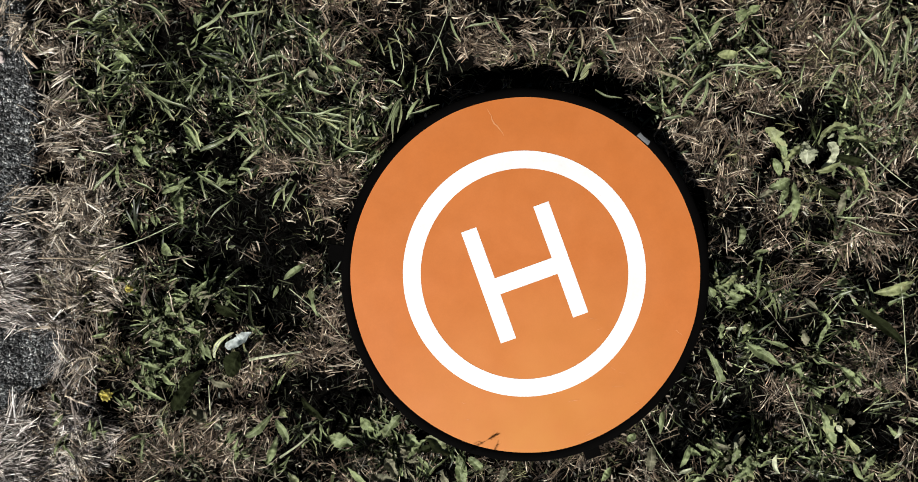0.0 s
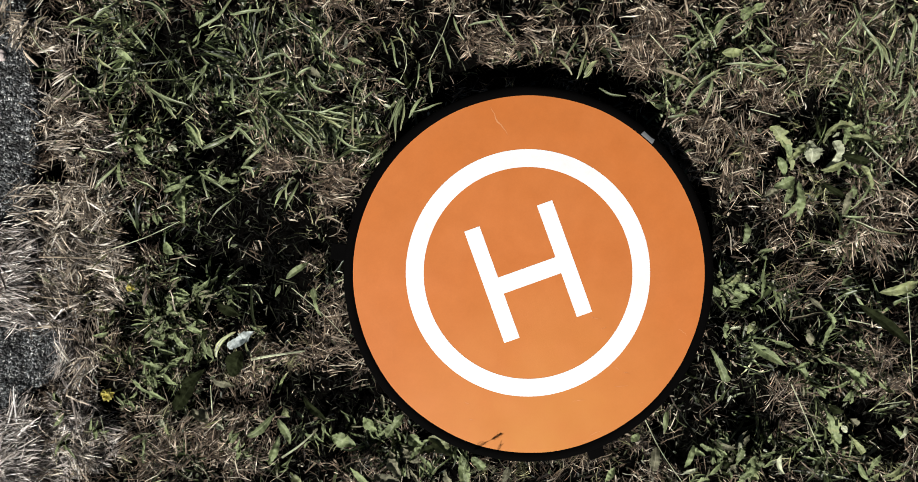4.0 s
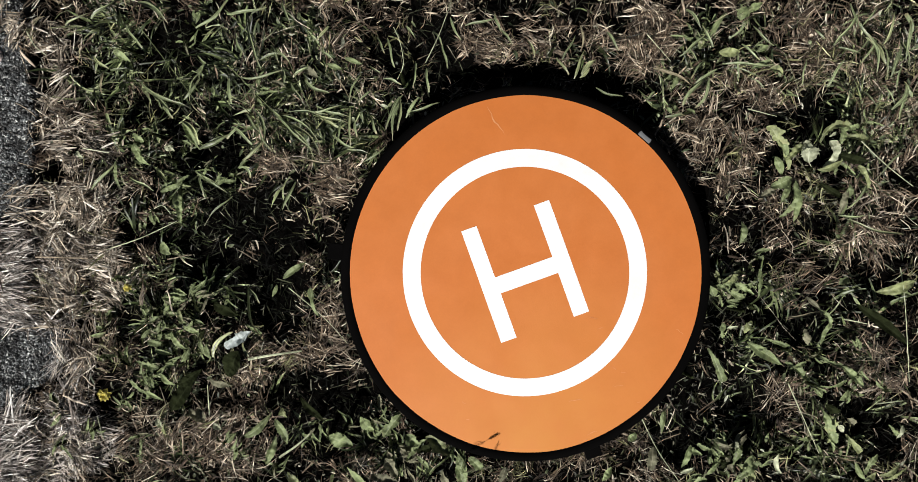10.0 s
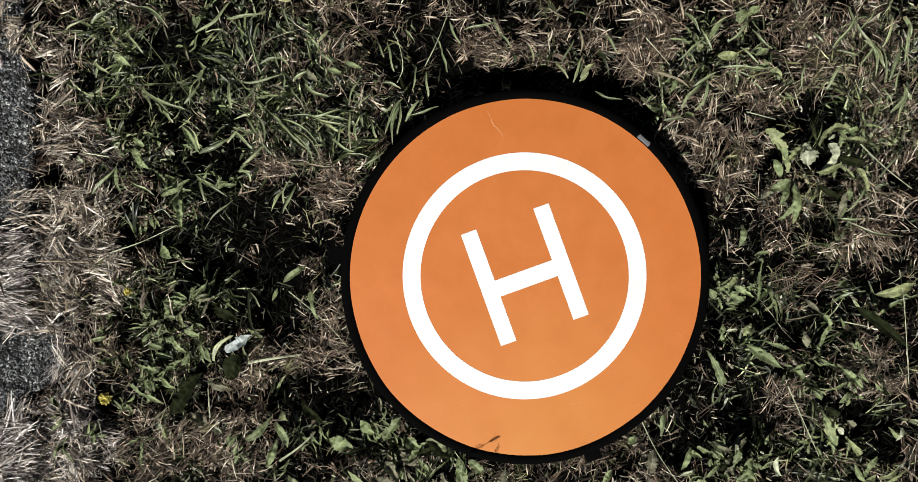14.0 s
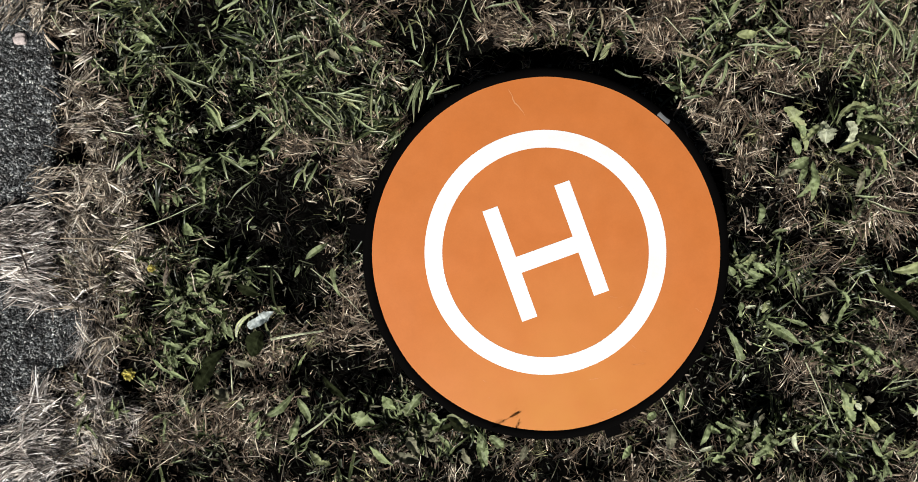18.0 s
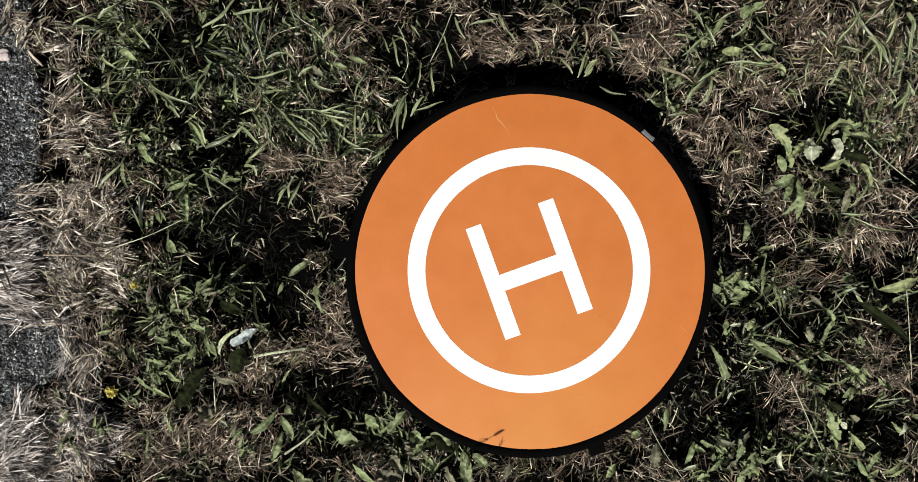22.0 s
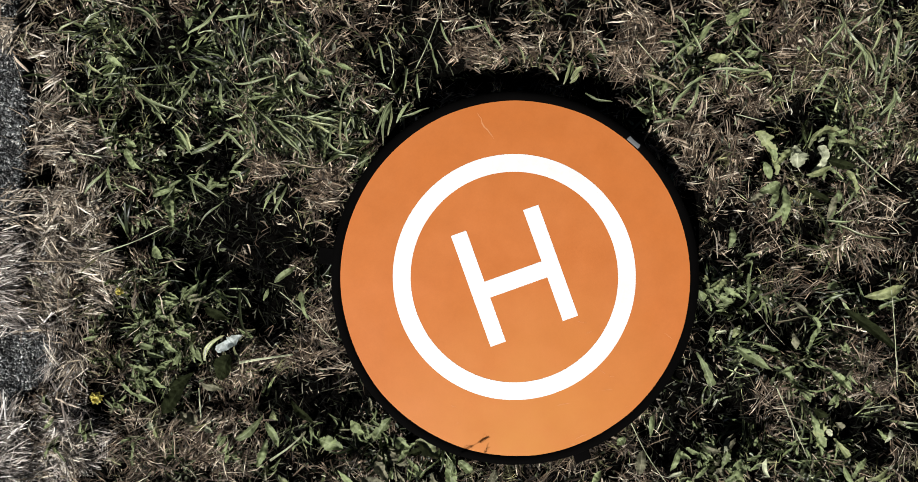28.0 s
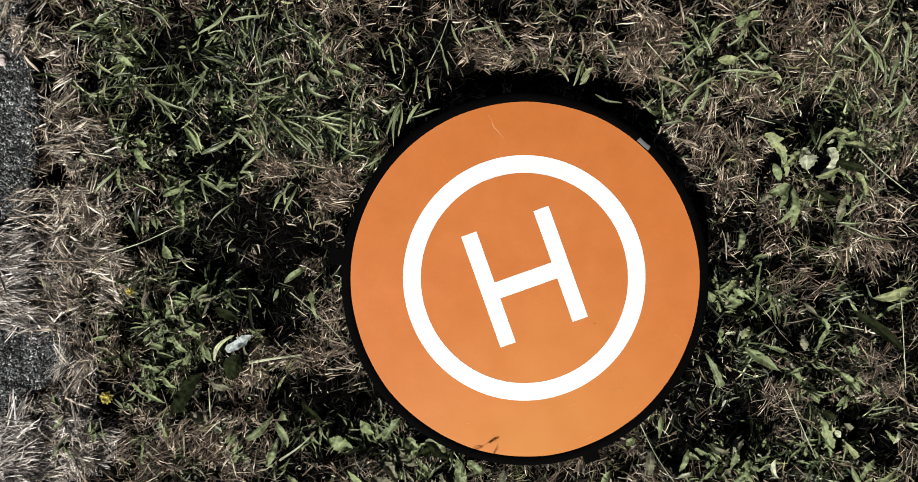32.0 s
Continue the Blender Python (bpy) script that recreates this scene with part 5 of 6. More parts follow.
# the dark leaf shapes stand where the lawn is black with shade
weed("dock", "broad dock leaves, shade put into their dark colour, with a withered one", "weed", [
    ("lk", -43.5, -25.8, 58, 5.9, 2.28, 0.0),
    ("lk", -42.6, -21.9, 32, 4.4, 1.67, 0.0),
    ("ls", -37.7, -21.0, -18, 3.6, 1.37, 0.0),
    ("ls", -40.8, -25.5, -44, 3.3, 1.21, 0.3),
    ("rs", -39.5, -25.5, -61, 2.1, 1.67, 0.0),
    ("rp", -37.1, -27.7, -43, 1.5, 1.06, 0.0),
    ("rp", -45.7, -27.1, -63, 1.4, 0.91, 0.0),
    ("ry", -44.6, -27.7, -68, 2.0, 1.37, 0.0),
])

weed("weed", "weed with broad dull leaves beside the rim", "weed", [
    ("lg", -32.5, -29.7, 35, 5.4, 1.37, 0.2),
    ("lg", -27.9, -27.1, -59, 4.3, 1.21, -0.4),
    ("rg", -27.7, -29.7, -110, 4.3, 1.67, 0.0),
    ("rg", -19.7, -29.7, -23, 3.8, 2.28, 0.0),
    ("lk", -24.0, -23.7, -46, 5.4, 1.21, 0.0),
    ("dy", -25.9, -35.1, -37, 3.7, 1.82, 0.0),
    ("rg", -8.9, -26.5, -126, 4.1, 1.67, 0.0),
    ("rg", -14.9, -26.8, -46, 2.9, 1.82, 0.0),
    ("ry", -5.0, -29.8, -38, 4.2, 2.7, 0.0),
    ("rs", -11.2, -33.1, -56, 3.3, 2.28, 0.0),
    ("rg", -8.0, -29.5, -40, 2.4, 1.82, 0.0),
    ("lg", -16.9, -34.4, -37, 4.6, 1.52, 0.0),
    ("ly", -26.8, -25.5, -62, 1.6, 1.06, 0.0),
    ("dg", 0.9, -32.6, -108, 2.9, 1.97, 0.0),
])

weed("weed", "pale toothed leaves under the pad rim", "weed", [
    ("rg", 1.5, -32.9, -42, 2.7, 1.52, 0.0),
    ("lg", -0.2, -32.4, -82, 5.8, 1.7, 0.0),
    ("rg", -0.4, -34.4, -65, 3.3, 1.67, 0.0),
    ("ls", 7.1, -34.4, -112, 2.5, 1.06, 0.0),
    ("rs", -2.6, -34.8, -61, 2.9, 1.37, 0.0),
    ("lg", 23.1, -34.4, -124, 2.5, 0.91, 0.0),
    ("rs", -13.3, -35.6, -14, 4.2, 1.82, 0.0),
])

weed("grass_tuft", "short grass blades reaching into the pad shadow", "grass", [
    ("by", 17.4, 24.3, 65, 4.7, 0.65, 0.2),
    ("by", 18.5, 25.0, 45, 3.1, 0.82, 0.0),
    ("by", 18.3, 24.5, 45, 2.1, 0.59, 0.0),
    ("by", 14.7, 27.5, -53, 3.2, 0.59, -0.3),
    ("bg", 20.7, 23.0, -20, 4.3, 0.53, 0.2),
    ("bg", 15.6, 27.1, 62, 4.2, 0.47, 0.0),
    ("bs", 18.3, 32.3, -93, 3.7, 0.47, 0.0),
    ("by", 10.3, 30.3, -67, 3.0, 0.53, 0.0),
    ("bg", 22.3, 31.4, -56, 3.3, 0.59, 0.0),
    ("bg", 5.4, 34.1, -68, 3.0, 0.47, 0.0),
    ("bg", 6.3, 31.8, -51, 3.0, 0.47, 0.0),
    ("bg", 0.9, 32.3, 13, 4.8, 0.53, 0.0),
])

weed("grass_tuft", "olive grass blades between straw and lawn", "grass", [
    ("bg", -55.5, 33.3, 34, 4.7, 0.88, 0.2),
    ("bk", -51.6, 35.3, -84, 4.5, 0.71, 0.0),
    ("bg", -48.5, 35.8, -29, 5.6, 0.94, -0.3),
    ("bg", -39.8, 32.0, 39, 6.8, 0.71, 0.2),
    ("bg", -50.2, 32.5, -54, 4.4, 0.59, 0.0),
    ("by", -55.1, 27.8, -47, 3.1, 0.77, 0.3),
    ("lg", -52.3, 28.4, -27, 2.9, 0.99, 0.0),
    ("bg", -52.7, 25.6, -4, 4.1, 0.47, 0.0),
    ("bs", -53.8, 25.2, -90, 3.0, 0.47, 0.0),
    ("bg", -47.9, 23.8, -36, 7.5, 0.82, 0.2),
    ("bg", -39.0, 25.2, -112, 4.6, 0.71, 0.2),
    ("bg", -44.7, 20.9, -60, 3.0, 0.71, 0.0),
    ("bs", -64.7, 32.5, 22, 2.5, 0.71, 0.3),
])

weed("grass_tuft", "broken green blades over a dark hollow", "grass", [
    ("by", -41.8, 17.9, -52, 4.5, 0.88, -0.2),
    ("bg", -39.3, 13.6, 23, 5.4, 0.77, 0.2),
    ("bg", -39.8, 10.4, -31, 5.3, 0.77, -0.2),
    ("bg", -38.9, 10.1, -79, 3.8, 0.65, 0.0),
    ("bg", -55.5, 7.6, 46, 5.2, 0.65, 0.2),
    ("bg", -49.7, 9.3, -28, 4.1, 0.59, 0.0),
    ("lg", -45.1, 7.6, 26, 2.6, 0.83, 0.0),
    ("bg", -37.7, 3.5, 40, 4.6, 0.53, 0.2),
    ("rg", -49.3, 16.0, -36, 2.1, 1.06, 0.0),
    ("rg", -48.1, 13.8, -81, 2.4, 0.99, 0.0),
    ("rp", -44.0, 14.3, -42, 1.4, 0.76, 0.0),
    ("bg", -34.8, 24.3, -79, 3.8, 0.71, 0.0),
    ("rp", -57.8, 13.3, -50, 1.4, 0.91, 0.0),
])

weed("grass_tuft", "scattered blades near the dry bank", "grass", [
    ("bg", -28.4, 29.4, -68, 3.0, 0.53, 0.0),
    ("bg", -20.9, 28.6, -35, 2.3, 0.59, 0.0),
    ("lg", -17.2, 27.5, -20, 2.7, 0.83, 0.0),
    ("lg", -20.0, 26.6, -20, 2.7, 0.83, 0.0),
    ("bg", -13.5, 26.2, -35, 1.9, 0.47, 0.0),
    ("ls", -28.4, 23.9, -20, 2.2, 0.83, 0.0),
    ("rs", -24.0, 26.2, -33, 3.1, 1.52, 0.0),
    ("bg", -22.2, 19.7, -21, 2.6, 0.59, 0.0),
    ("by", -20.2, 18.1, -25, 3.1, 0.59, 0.0),
    ("bg", -13.3, 22.5, -135, 2.6, 0.53, 0.0),
    ("bg", -12.4, 30.5, -65, 2.6, 0.47, 0.0),
    ("bg", -8.0, 32.3, -56, 2.5, 0.47, 0.0),
    ("bg", -4.0, 31.4, -56, 2.5, 0.53, 0.0),
    ("bg", -13.3, 18.4, -69, 2.6, 0.59, 0.0),
])

weed("weed", "weed with crumpled pale lobed leaves by the rim", "weed", [
    ("dy", 39.7, -6.8, 30, 3.0, 1.37, 0.0),
    ("dg", 41.1, -8.3, 148, 2.6, 1.52, 0.0),
    ("dg", 44.6, -8.3, 148, 3.3, 1.67, 0.0),
    ("rg", 43.2, -8.8, 155, 2.6, 1.37, 0.0),
    ("dg", 45.2, -8.8, 83, 4.4, 1.06, 0.2),
    ("rp", 42.2, -13.2, -174, 1.7, 0.68, 0.0),
    ("ry", 44.3, -12.3, -121, 2.2, 1.29, 0.0),
    ("dg", 40.0, -13.2, -96, 1.7, 0.91, 0.0),
    ("lg", 38.7, -8.6, 117, 1.9, 1.06, 0.0),
    ("dg", 50.0, -19.6, 23, 2.8, 1.37, 0.0),
])

weed("dandelion", "dandelion with crumpled yellowing toothed leaves in dry grass", "weed", [
    ("dy", 42.0, -34.0, -39, 3.8, 2.12, 0.3),
    ("dg", 43.6, -33.3, -34, 2.0, 1.52, 0.0),
    ("dg", 42.5, -35.3, -104, 2.3, 1.82, 0.0),
    ("dy", 40.6, -31.0, 153, 2.1, 1.37, 0.3),
    ("lg", 38.4, -30.1, -45, 2.4, 0.91, 0.0),
    ("up", 42.0, -30.6, -85, 2.2, 1.67, 0.0),
    ("dg", 38.4, -31.7, 163, 2.5, 1.21, 0.0),
    ("dg", 36.8, -32.6, 151, 2.3, 1.37, 0.0),
    ("lg", 44.5, -32.6, -129, 2.4, 1.06, 0.0),
    ("rg", 37.5, -36.3, -165, 2.1, 1.52, 0.0),
])

weed("dandelion", "low weed with curled leaf tips over a dark gap", "weed", [
    ("lg", 60.1, -33.7, -68, 3.0, 0.91, 0.5),
    ("ly", 61.5, -36.6, 40, 2.2, 0.91, 0.0),
    ("lg", 61.2, -36.0, -56, 2.0, 1.06, 0.0),
    ("dy", 66.7, -34.0, -148, 3.5, 1.21, 0.0),
    ("rs", 59.8, -28.1, 130, 1.4, 1.37, 0.0),
    ("dg", 65.1, -28.0, -48, 2.2, 1.21, 0.0),
    ("lp", 67.2, -28.1, -114, 2.2, 0.68, 0.0),
    ("dy", 56.0, -26.4, -61, 2.3, 1.52, 0.0),
    ("dy", 56.4, -28.3, -103, 2.5, 1.21, 0.0),
])

weed("grass_tuft", "narrow green blades rising from dry straw", "grass", [
    ("bg", 63.1, 30.5, -122, 5.2, 0.41, 0.2),
    ("bg", 63.5, 30.0, -76, 5.9, 0.41, -0.2),
    ("by", 64.2, 29.6, 70, 4.9, 0.47, 0.0),
    ("bg", 67.1, 26.1, -111, 3.9, 0.41, 0.2),
    ("bg", 66.3, 30.5, -68, 5.0, 0.47, 0.0),
    ("bg", 61.0, 32.3, 53, 3.7, 0.41, 0.0),
    ("bg", 59.6, 27.7, 47, 3.8, 0.35, 0.0),
    ("bs", 55.3, 30.5, -108, 4.7, 0.35, 0.2),
    ("bg", 52.5, 27.3, -100, 4.1, 0.35, 0.0),
    ("bg", 68.1, 23.4, -108, 5.4, 0.53, 0.2),
    ("bg", 64.0, 23.4, -63, 3.7, 0.41, 0.0),
    ("bg", 61.7, 34.1, -162, 4.3, 0.41, 0.3),
])

weed("grass_tuft", "short mixed green blades between weeds", "grass", [
    ("bg", 35.2, 32.3, -65, 3.1, 0.41, 0.0),
    ("bg", 38.4, 29.1, 115, 3.7, 0.47, 0.2),
    ("bg", 40.9, 30.5, 45, 3.9, 0.41, 0.0),
    ("by", 42.0, 33.7, 33, 3.1, 0.47, 0.0),
    ("bg", 42.7, 29.6, -41, 3.7, 0.41, 0.2),
    ("bg", 40.9, 25.9, -18, 4.9, 0.35, 0.0),
    ("bg", 43.6, 24.5, -36, 3.4, 0.35, 0.0),
    ("bg", 34.7, 28.7, -56, 2.7, 0.47, 0.0),
    ("bg", 37.0, 27.0, -126, 3.2, 0.41, 0.0),
    ("bg", 46.4, 30.5, -135, 2.9, 0.35, 0.0),
])


def clump(name, label, cx, cy, rx, ry, count, seed, shapes, tones, long, wide, high):
    """A leafy plant of many short stems: leaves turn outwards from several crowns inside an oval (cm)."""
    r = random.Random(seed)
    crowns = [(cx + rx * r.uniform(-0.7, 0.7), cy + ry * r.uniform(-0.7, 0.7)) for _ in range(max(3, count // 7))]
    leaves = []
    for k in range(count):
        px, py = crowns[k % len(crowns)]
        a = 360 * (k / count * 3.7) + r.uniform(-40, 40)
        d = r.uniform(0.1, 0.9)
        leaves.append((r.choice(shapes) + r.choice(tones), px + d * math.cos(radians(a)), py + d * math.sin(radians(a)), a, r.uniform(*long), r.uniform(*wide), r.uniform(-0.6, 0.6)))
    return weed(name, label, "weed", leaves, "weeds in the lawn", high)


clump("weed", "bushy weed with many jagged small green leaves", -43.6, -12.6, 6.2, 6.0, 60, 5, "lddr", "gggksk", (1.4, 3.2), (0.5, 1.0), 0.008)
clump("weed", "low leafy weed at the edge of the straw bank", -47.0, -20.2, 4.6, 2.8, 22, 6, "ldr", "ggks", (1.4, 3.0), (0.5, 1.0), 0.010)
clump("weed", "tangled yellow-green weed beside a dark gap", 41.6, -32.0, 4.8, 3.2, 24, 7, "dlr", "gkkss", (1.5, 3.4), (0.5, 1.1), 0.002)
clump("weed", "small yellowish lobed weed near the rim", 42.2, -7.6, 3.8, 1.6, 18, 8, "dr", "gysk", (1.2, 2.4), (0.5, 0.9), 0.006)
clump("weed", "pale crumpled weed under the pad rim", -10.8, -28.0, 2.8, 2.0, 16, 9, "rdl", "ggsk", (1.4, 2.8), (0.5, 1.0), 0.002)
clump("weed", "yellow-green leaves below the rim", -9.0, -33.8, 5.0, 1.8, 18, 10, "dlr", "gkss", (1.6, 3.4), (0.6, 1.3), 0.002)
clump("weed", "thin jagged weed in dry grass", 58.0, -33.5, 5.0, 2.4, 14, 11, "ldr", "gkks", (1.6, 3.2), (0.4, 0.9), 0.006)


# where small weeds stand: x, y, half sizes (cm), thickness
WEEDY = [
    (-45.8, -14.2, 7.6, 8.0, 1),
    (-41.7, 11.2, 8.0, 5.4, 0.6),
    (-49.0, 18.5, 6.2, 5.4, 0.3),
    (40.9, 28.5, 6.2, 5.4, 0.8),
    (41.8, -34.2, 6.2, 3.6, 1),
    (54.5, -19.7, 8.9, 6.2, 0.5),
    (42.7, -7.9, 5.4, 2.2, 0.9),
    (-28.1, -30.5, 7.1, 4.5, 0.6),
    (-9.9, -30.5, 6.2, 3.6, 0.8),
    (62.7, 14.8, 4.5, 4.5, 0.5),
    (68.1, -6.0, 2.2, 2.2, 0.6),
    (59.1, -34.2, 6.2, 3.6, 0.6),
    (-33.5, 23.0, 10.7, 7.1, 0.15),
    (-51.7, -28.7, 5.4, 4.5, 0.4),
]


def seedling(k):
    """A small weed: a handful of short leaves round a rootstock."""
    r = random.Random(40 + k)
    leaves = []
    for i in range(r.randint(5, 8)):
        a = r.uniform(0, 360)
        leaves.append((r.choice("lrdd") + r.choice("ggsk"), r.uniform(-1.0, 1.0), r.uniform(-1.0, 1.0), a, r.uniform(0.8, 2.9), r.uniform(0.32, 0.8), r.uniform(-0.7, 0.7)))
    return leaves


sx_, sy_ = scatter(1400, lambda x, y: 0.75 * np.clip(blobs(x, y, WEEDY), 0, 1) * (pad_radius(x, y) > 1.14), -0.62, -0.40, 0.74, 0.40)
spots = list(zip(sx_, sy_))[:90]
for k in range(6):
    # six kinds, each built once and then copied
    x, y = spots[k]
    shift = [(s, 100 * x + u, 100 * y + w, a, ln, wd, cv) for s, u, w, a, ln, wd, cv in seedling(k)]
    first = weed("small_weed", "small low weed with short green leaves", "weed", shift, "small weeds", 0.002 + 0.005 * (k % 3))
    for x, y in spots[6 + k::6]:
        copy_thing(first, pose(x, y, float(ground_z(x, y)) + 0.002, 0, 0, 57.3 * (x * 91 + y * 57)))


def stalk(name, label, category, points, thick, mat, tip=0, group="loose stalks in the lawn"):
    """A thin bent stem through points (cm); tip: number of seed husks at its end."""
    p = [Vector(q) / 100 for q in points]
    root = thing(name, p[0].x, p[0].y, p[0].z, label, category, group)
    fine = []
    for i in range(len(p) - 1):
        a, b, c, d = p[max(i - 1, 0)], p[i], p[i + 1], p[min(i + 2, len(p) - 1)]
        for k in range(5):
            t = k / 5
            fine.append(0.5 * ((2 * b) + (c - a) * t + (2 * a - 5 * b + 4 * c - d) * t * t + (3 * b - a - 3 * c + d) * t ** 3))
    fine.append(p[-1])
    bm, rows = bmesh.new(), []
    for i, q in enumerate(fine):
        way = (fine[min(i + 1, len(fine) - 1)] - fine[max(i - 1, 0)]).normalized()
        side = way.cross(Vector((0, 0, 1))).normalized()
        up = side.cross(way)
        r = thick / 2000 * (1 - 0.45 * i / (len(fine) - 1))
        rows.append([bm.verts.new(q - p[0] + r * (math.cos(a) * side + math.sin(a) * up)) for a in (0, 1.257, 2.513, 3.770, 5.027)])
    for a, b in zip(rows, rows[1:]):
        for i in range(5):
            bm.faces.new((a[i], b[i], b[(i + 1) % 5], a[(i + 1) % 5]))
    bm.faces.new(rows[0][::-1])
    bm.faces.new(rows[-1])
    part("stem", bm, mat, root)
    way = (fine[-1] - fine[-3]).normalized()
    for k in range(tip):
        me = leaf_mesh("l", 0.007, 0.0022, 0.2 * (-1) ** k, 900 + k, 0.3, 0.2)
        husk = part("seed_husk", me, LEAF["s"], root)
        q = fine[-1] - p[0] - way * 0.004 * k
        husk.matrix_basis = Matrix.Translation(q) @ pose(0, 0, 0, 0, 0, math.degrees(math.atan2(way.y, way.x)) + 28 * (-1) ** k)
    return root


stalk("wild_grass", "long thin green grass stem leaning over", "grass", [(-48.4, 32.1, 1.5), (-42.0, 24.4, 4.2), (-38.4, 19.5, 4.6), (-37.2, 16.4, 4.0)], 1.4, LEAF["g"], 2)
stalk("wild_grass", "thin grass stem crossing the tuft", "grass", [(-35.1, 26.5, 1.5), (-29.8, 21.3, 4.0), (-25.3, 16.5, 3.6)], 1.2, LEAF["g"], 0)
stalk("wild_grass", "thin grass stem crossing the tuft", "grass", [(-26.1, 27.6, 1.5), (-23.7, 22.7, 4.0), (-21.3, 17.5, 3.4)], 1.3, LEAF["g"], 0)
stalk("wild_grass", "long bleached grass stem with seed head", "grass", [(-5.1, 27.0, 1.5), (-3.0, 30.4, 4.4), (-1.2, 35.0, 5.2)], 1.8, LEAF["p"], 4)
stalk("wild_grass", "bent bleached grass stem", "grass", [(-9.4, 24.6, 1.0), (-8.4, 26.4, 2.8), (-8.8, 29.4, 3.4), (-9.8, 31.8, 3.6)], 1.4, LEAF["p"], 0)
stalk("wild_grass", "long dry stem lying in the lawn", "grass", [(27.8, -27.2, 1.8), (30.1, -32.0, 3.0), (33.8, -37.2, 2.0)], 1.6, LEAF["p"], 0)
stalk("wild_grass", "long dry stem lying in the lawn", "grass", [(50.2, -21.9, 1.5), (51.8, -26.7, 3.0), (54.7, -32.5, 2.0)], 2.0, LEAF["p"], 0)
stalk("wild_grass", "dry grass stem over the weeds", "grass", [(60.5, 15.7, 1.8), (64.0, 11.3, 3.4), (68.7, 8.1, 2.4)], 2.0, LEAF["p"], 0)
stalk("wild_grass", "dry grass stem over the weeds", "grass", [(67.0, -4.2, 2.0), (66.8, -9.4, 3.6), (68.4, -21.6, 2.0)], 1.7, LEAF["p"], 0)
stalk("wild_grass", "thin bent dry grass stem", "grass", [(51.2, 12.6, 1.8), (52.3, 9.8, 3.6), (52.6, 7.8, 3.4), (52.2, 5.2, 2.0)], 1.5, LEAF["s"], 0)
stalk("wild_grass", "thin pale straw on brown thatch", "grass", [(43.8, 19.9, 2.0), (47.9, 18.6, 2.8)], 1.8, LEAF["p"], 0)
stalk("wild_grass", "thin pale straw on brown thatch", "grass", [(28.6, 31.1, 2.0), (31.9, 26.9, 2.8)], 1.5, LEAF["p"], 0)
stalk("wild_grass", "thin dry straw over brown thatch", "grass", [(49.8, 28.1, 1.5), (50.9, 23.3, 3.0), (51.6, 21.6, 2.8)], 1.4, LEAF["s"], 0)
stalk("straw", "pale dry stalk lying on the grass", "straw", [(-32.1, -18.2, 1.5), (-28.5, -17.5, 2.2), (-23.9, -16.9, 1.8)], 4.6, LEAF["p"], 0)
stalk("straw", "pale twisted stalk with a thick end", "straw", [(-27.4, -33.2, 1.4), (-24.5, -31.1, 2.2), (-22.6, -29.4, 2.2)], 4.0, LEAF["p"], 2)
stalk("straw", "long straight straw on the mat", "straw", [(-64.1, -2.6, 2.2), (-56.0, -2.8, 2.4)], 2.6, PALE, 0)
stalk("straw", "long straight straw on the mat", "straw", [(-71.0, -6.4, 1.2), (-64.3, -8.6, 1.8), (-59.2, -9.1, 1.4)], 2.6, PALE, 0)
stalk("straw", "long straw over asphalt", "straw", [(-67.4, -13.6, 1.2), (-61.7, -13.3, 1.8), (-57.3, -13.9, 1.5)], 2.4, PALE, 0)
stalk("straw", "dry stalk in the verge", "straw", [(-70.8, -38.3, 1.4), (-67.0, -35.5, 1.8)], 3.0, PALE, 0)
stalk("wild_grass", "long straw pointing into the hollow", "grass", [(-53.7, -1.5, 1.5), (-47.9, 0.3, 2.6), (-42.7, 2.8, 2.4)], 1.8, LEAF["p"], 0)
stalk("wild_grass", "dry straw in the verge", "grass", [(-43.7, 3.9, 2.0), (-44.9, 5.2, 2.4), (-46.8, 4.3, 2.0)], 1.8, LEAF["p"], 0)
stalk("wild_grass", "straw over the verge", "grass", [(-65.8, 31.7, 1.6), (-64.0, 29.2, 2.4), (-62.6, 28.0, 2.0)], 1.8, LEAF["p"], 0)
stalk("straw", "straw over the verge", "straw", [(-71.0, 34.9, 1.2), (-66.2, 34.5, 1.6)], 2.2, PALE, 0)
stalk("wild_grass", "bleached straw in the verge", "grass", [(-53.1, 13.2, 2.0), (-56.8, 13.8, 2.6)], 2.6, LEAF["p"], 0)
stalk("wild_grass", "bleached straw in the verge", "grass", [(-38.0, -26.6, 1.6), (-37.9, -21.9, 2.8)], 2.4, LEAF["p"], 0)
stalk("wild_grass", "bent straw in the verge", "grass", [(-55.0, -27.0, 1.6), (-54.0, -29.0, 2.6), (-53.8, -30.2, 2.2)], 2.0, LEAF["p"], 0)
stalk("wild_grass", "dry straw across the weeds", "grass", [(58.3, -12.0, 2.4), (61.7, -12.7, 2.6)], 2.2, LEAF["p"], 0)
stalk("wild_grass", "dry straw across the weeds", "grass", [(63.4, -24.9, 2.0), (67.3, -24.4, 2.2)], 2.2, LEAF["p"], 0)
stalk("wild_grass", "thin straw under the rim", "grass", [(-25.9, -7.3, 1.8), (-20.4, -11.7, 2.8), (-16.9, -15.7, 2.2)], 1.5, LEAF["p"], 0)
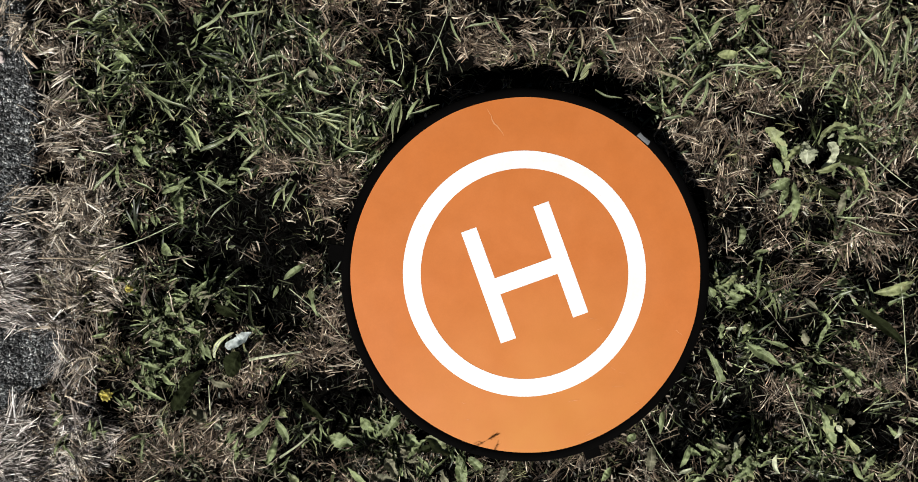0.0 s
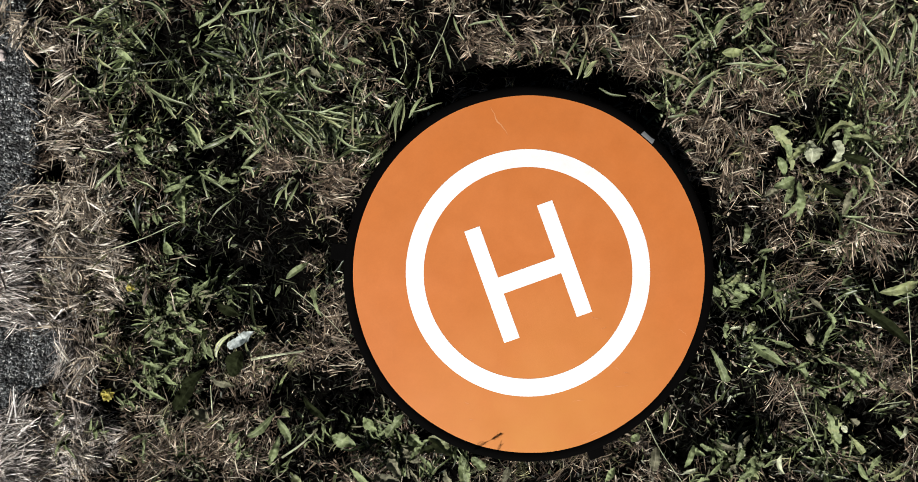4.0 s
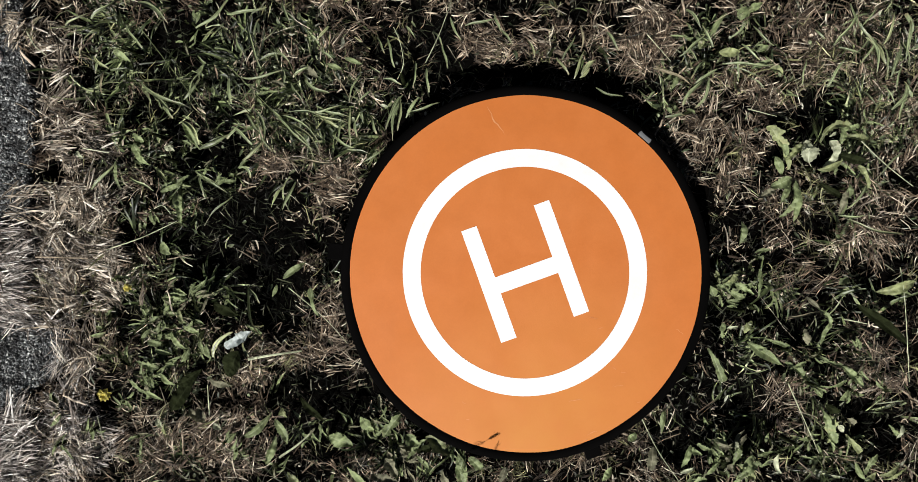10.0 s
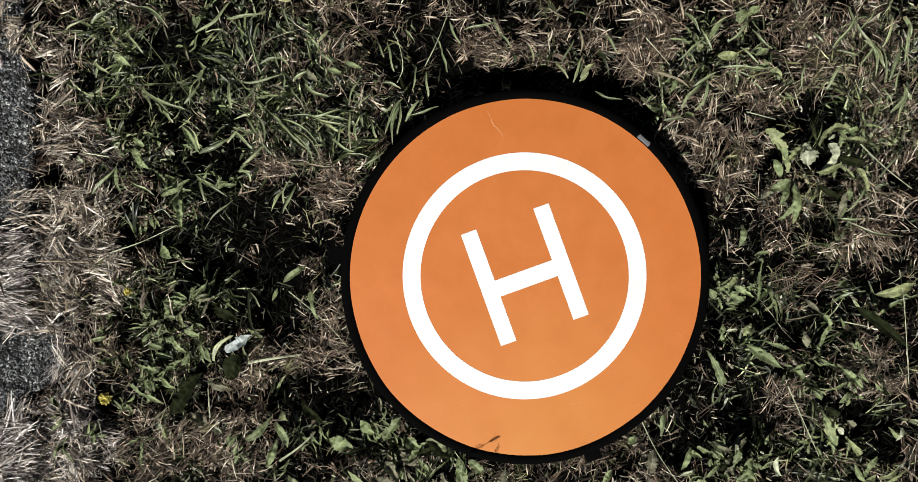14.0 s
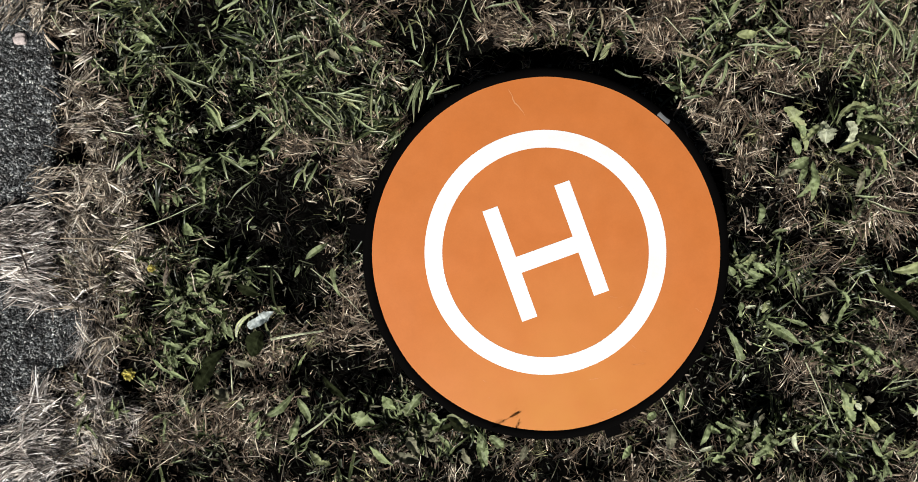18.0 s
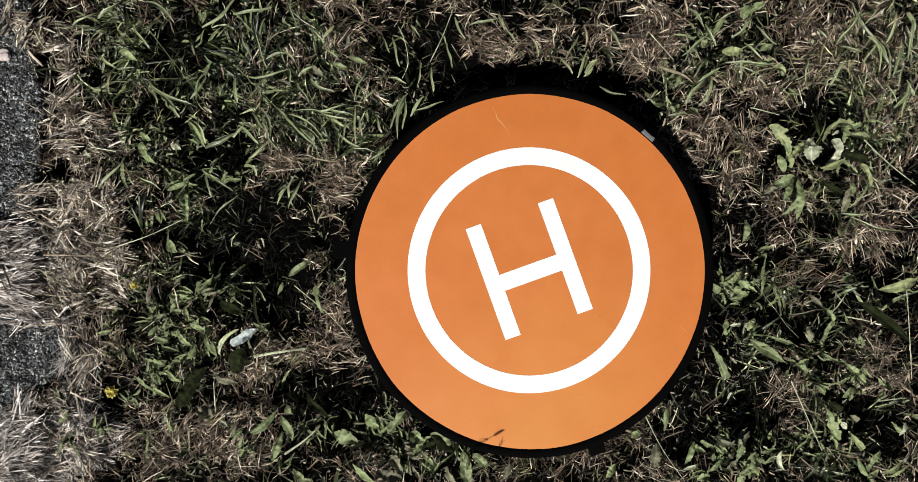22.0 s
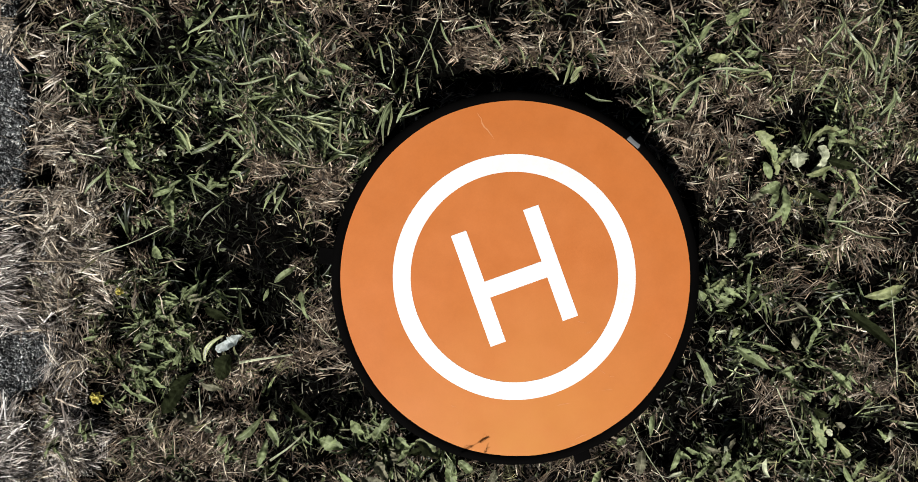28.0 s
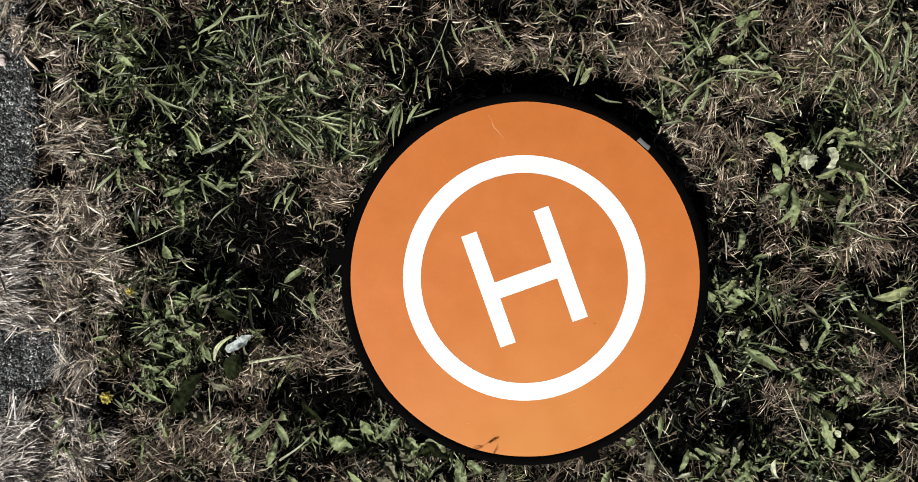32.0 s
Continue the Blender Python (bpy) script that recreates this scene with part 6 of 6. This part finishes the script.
spike = stalk("wild_grass", "upright weed spike that shades the pad edge", "grass", [(0.2, -35.1, -2.0), (0.82, -33.54, 7.80), (2.63, -32.91, 8.40), (4.33, -32.35, 9.20)], 0.7, LEAF["g"], 0)

def bristles(root, tip, wide, count, seed):
    """A loose seed head: fine bristles round a line."""
    r = np.random.default_rng(seed)
    way = np.array(tip - root)
    s = r.random(count)
    full = np.sin(np.pi * np.clip(s, 0.06, 0.97)) ** 0.6
    a = s[:, None] * way + r.normal(0, 0.30, (count, 3)) * wide * full[:, None] / 2
    d = way / np.linalg.norm(way) + r.normal(0, 0.55, (count, 3))
    e = a + 0.006 * d * r.uniform(0.2, 0.6, (count, 1))
    w = np.cross(d, np.array(sun_from))
    w = w / np.linalg.norm(w, axis=1)[:, None] * 0.00009
    v = np.stack([a - w, a + w, e + w, e - w], 1).reshape(-1, 3)
    return mesh_of("seed_head", v, np.arange(4 * count).reshape(-1, 4))


for (x0, y0, z0), (x1, y1, z1), wide, count in ((3.12, -32.74, 8.64), (4.33, -32.35, 9.20), 0.0075, 190), ((0.82, -33.54, 7.80), (2.28, -33.03, 8.28), 0.006, 130), ((4.30, -33.90, 7.60), (4.65, -33.09, 8.20), 0.0042, 60):
    root, tip = Vector((x0, y0, z0)) / 100, Vector((x1, y1, z1)) / 100
    head = part("seed_head", bristles(root, tip, wide, count, 880), LEAF["s"], spike, "fine dry bristles")
    head.matrix_basis = Matrix.Translation(root - spike.location)


def flower(label, x, y, z, size):
    """A small yellow composite flower: stem, green cup and two rings of rays."""
    g = float(ground_z(x, y))
    root = thing("yellow_flower", x, y, g, label, "flower", "yellow flowers")
    bm = bmesh.new()
    bmesh.ops.create_cone(bm, cap_ends=True, segments=7, radius1=0.0011, radius2=0.0009, depth=z - g, matrix=Matrix.Translation((0, 0, (z - g) / 2)))
    part("stem", bm, LEAF["g"], root)
    bm = bmesh.new()
    bmesh.ops.create_cone(bm, cap_ends=True, segments=10, radius1=0.0012, radius2=size * 0.26, depth=0.004, matrix=Matrix.Translation((0, 0, z - g)))
    part("cup", bm, LEAF["g"], root)
    for ring, count, ln, rise in ((0, 17, 0.5, 0.15), (1, 13, 0.42, 0.35), (2, 9, 0.28, 0.5)):
        me = leaf_mesh("l", size * ln, size * 0.36, 0.0, 700 + ring, rise, 0.3)
        for k in range(count):
            ray = part("petal", me, PETAL, root)
            ray.matrix_basis = pose(0, 0, z - g + 0.0022 + 0.0008 * ring, 0, 9 * math.sin(2.1 * k + ring), 360 / count * k + 11 * ring + 7 * math.sin(5.3 * k)) @ Matrix.Scale(0.85 + 0.15 * math.sin(3.7 * k + ring + 40 * x), 4)
    return root


flower("small yellow flower open in the dry verge", -0.5324, -0.2333, 0.030, 0.023)
flower("tiny yellow flower half open in the grass", -0.4988, -0.0723, 0.028, 0.015)


def pebble(x, y, size):
    """A rounded, slightly flattened stone."""
    bm = bmesh.new()
    bmesh.ops.create_icosphere(bm, subdivisions=3, radius=1)
    for v in bm.verts:
        n = noise.noise(v.co * 1.6) * 0.45 + noise.noise(v.co * 4.0) * 0.12
        v.co = Vector((v.co.x * size * (1 + n), v.co.y * size * 0.8 * (1 + n), v.co.z * size * 0.55 * (1 + n)))
    me = bpy.data.meshes.new("pebble")
    bm.to_mesh(me)
    bm.free()
    m, t, s = material("pinkish_stone", 0.85, 0.25)
    v = place_in(t)
    c = blend(t, "MULTIPLY", 1.0, ramp(t, noise_node(t, v, 110, 4), (0.3, (0.42, 0.35, 0.33)), (0.7, (0.66, 0.58, 0.55))), ramp(t, noise_node(t, v, 500, 3), (0.3, (0.7, 0.7, 0.7)), (0.7, (1.1, 1.1, 1.1))))
    t.links.new(c, s.inputs["Base Color"])
    bump(t, s, noise_node(t, v, 380, 4), 0.5, 0.001)
    me.materials.append(m)
    ob = tagged(new("pebble", smooth(me)), "pale pinkish pebble on the edge of the asphalt", "stone")
    ob.location = (x, y, 0.45 * size)
    return ob


pebble(-0.710, 0.283, 0.011)
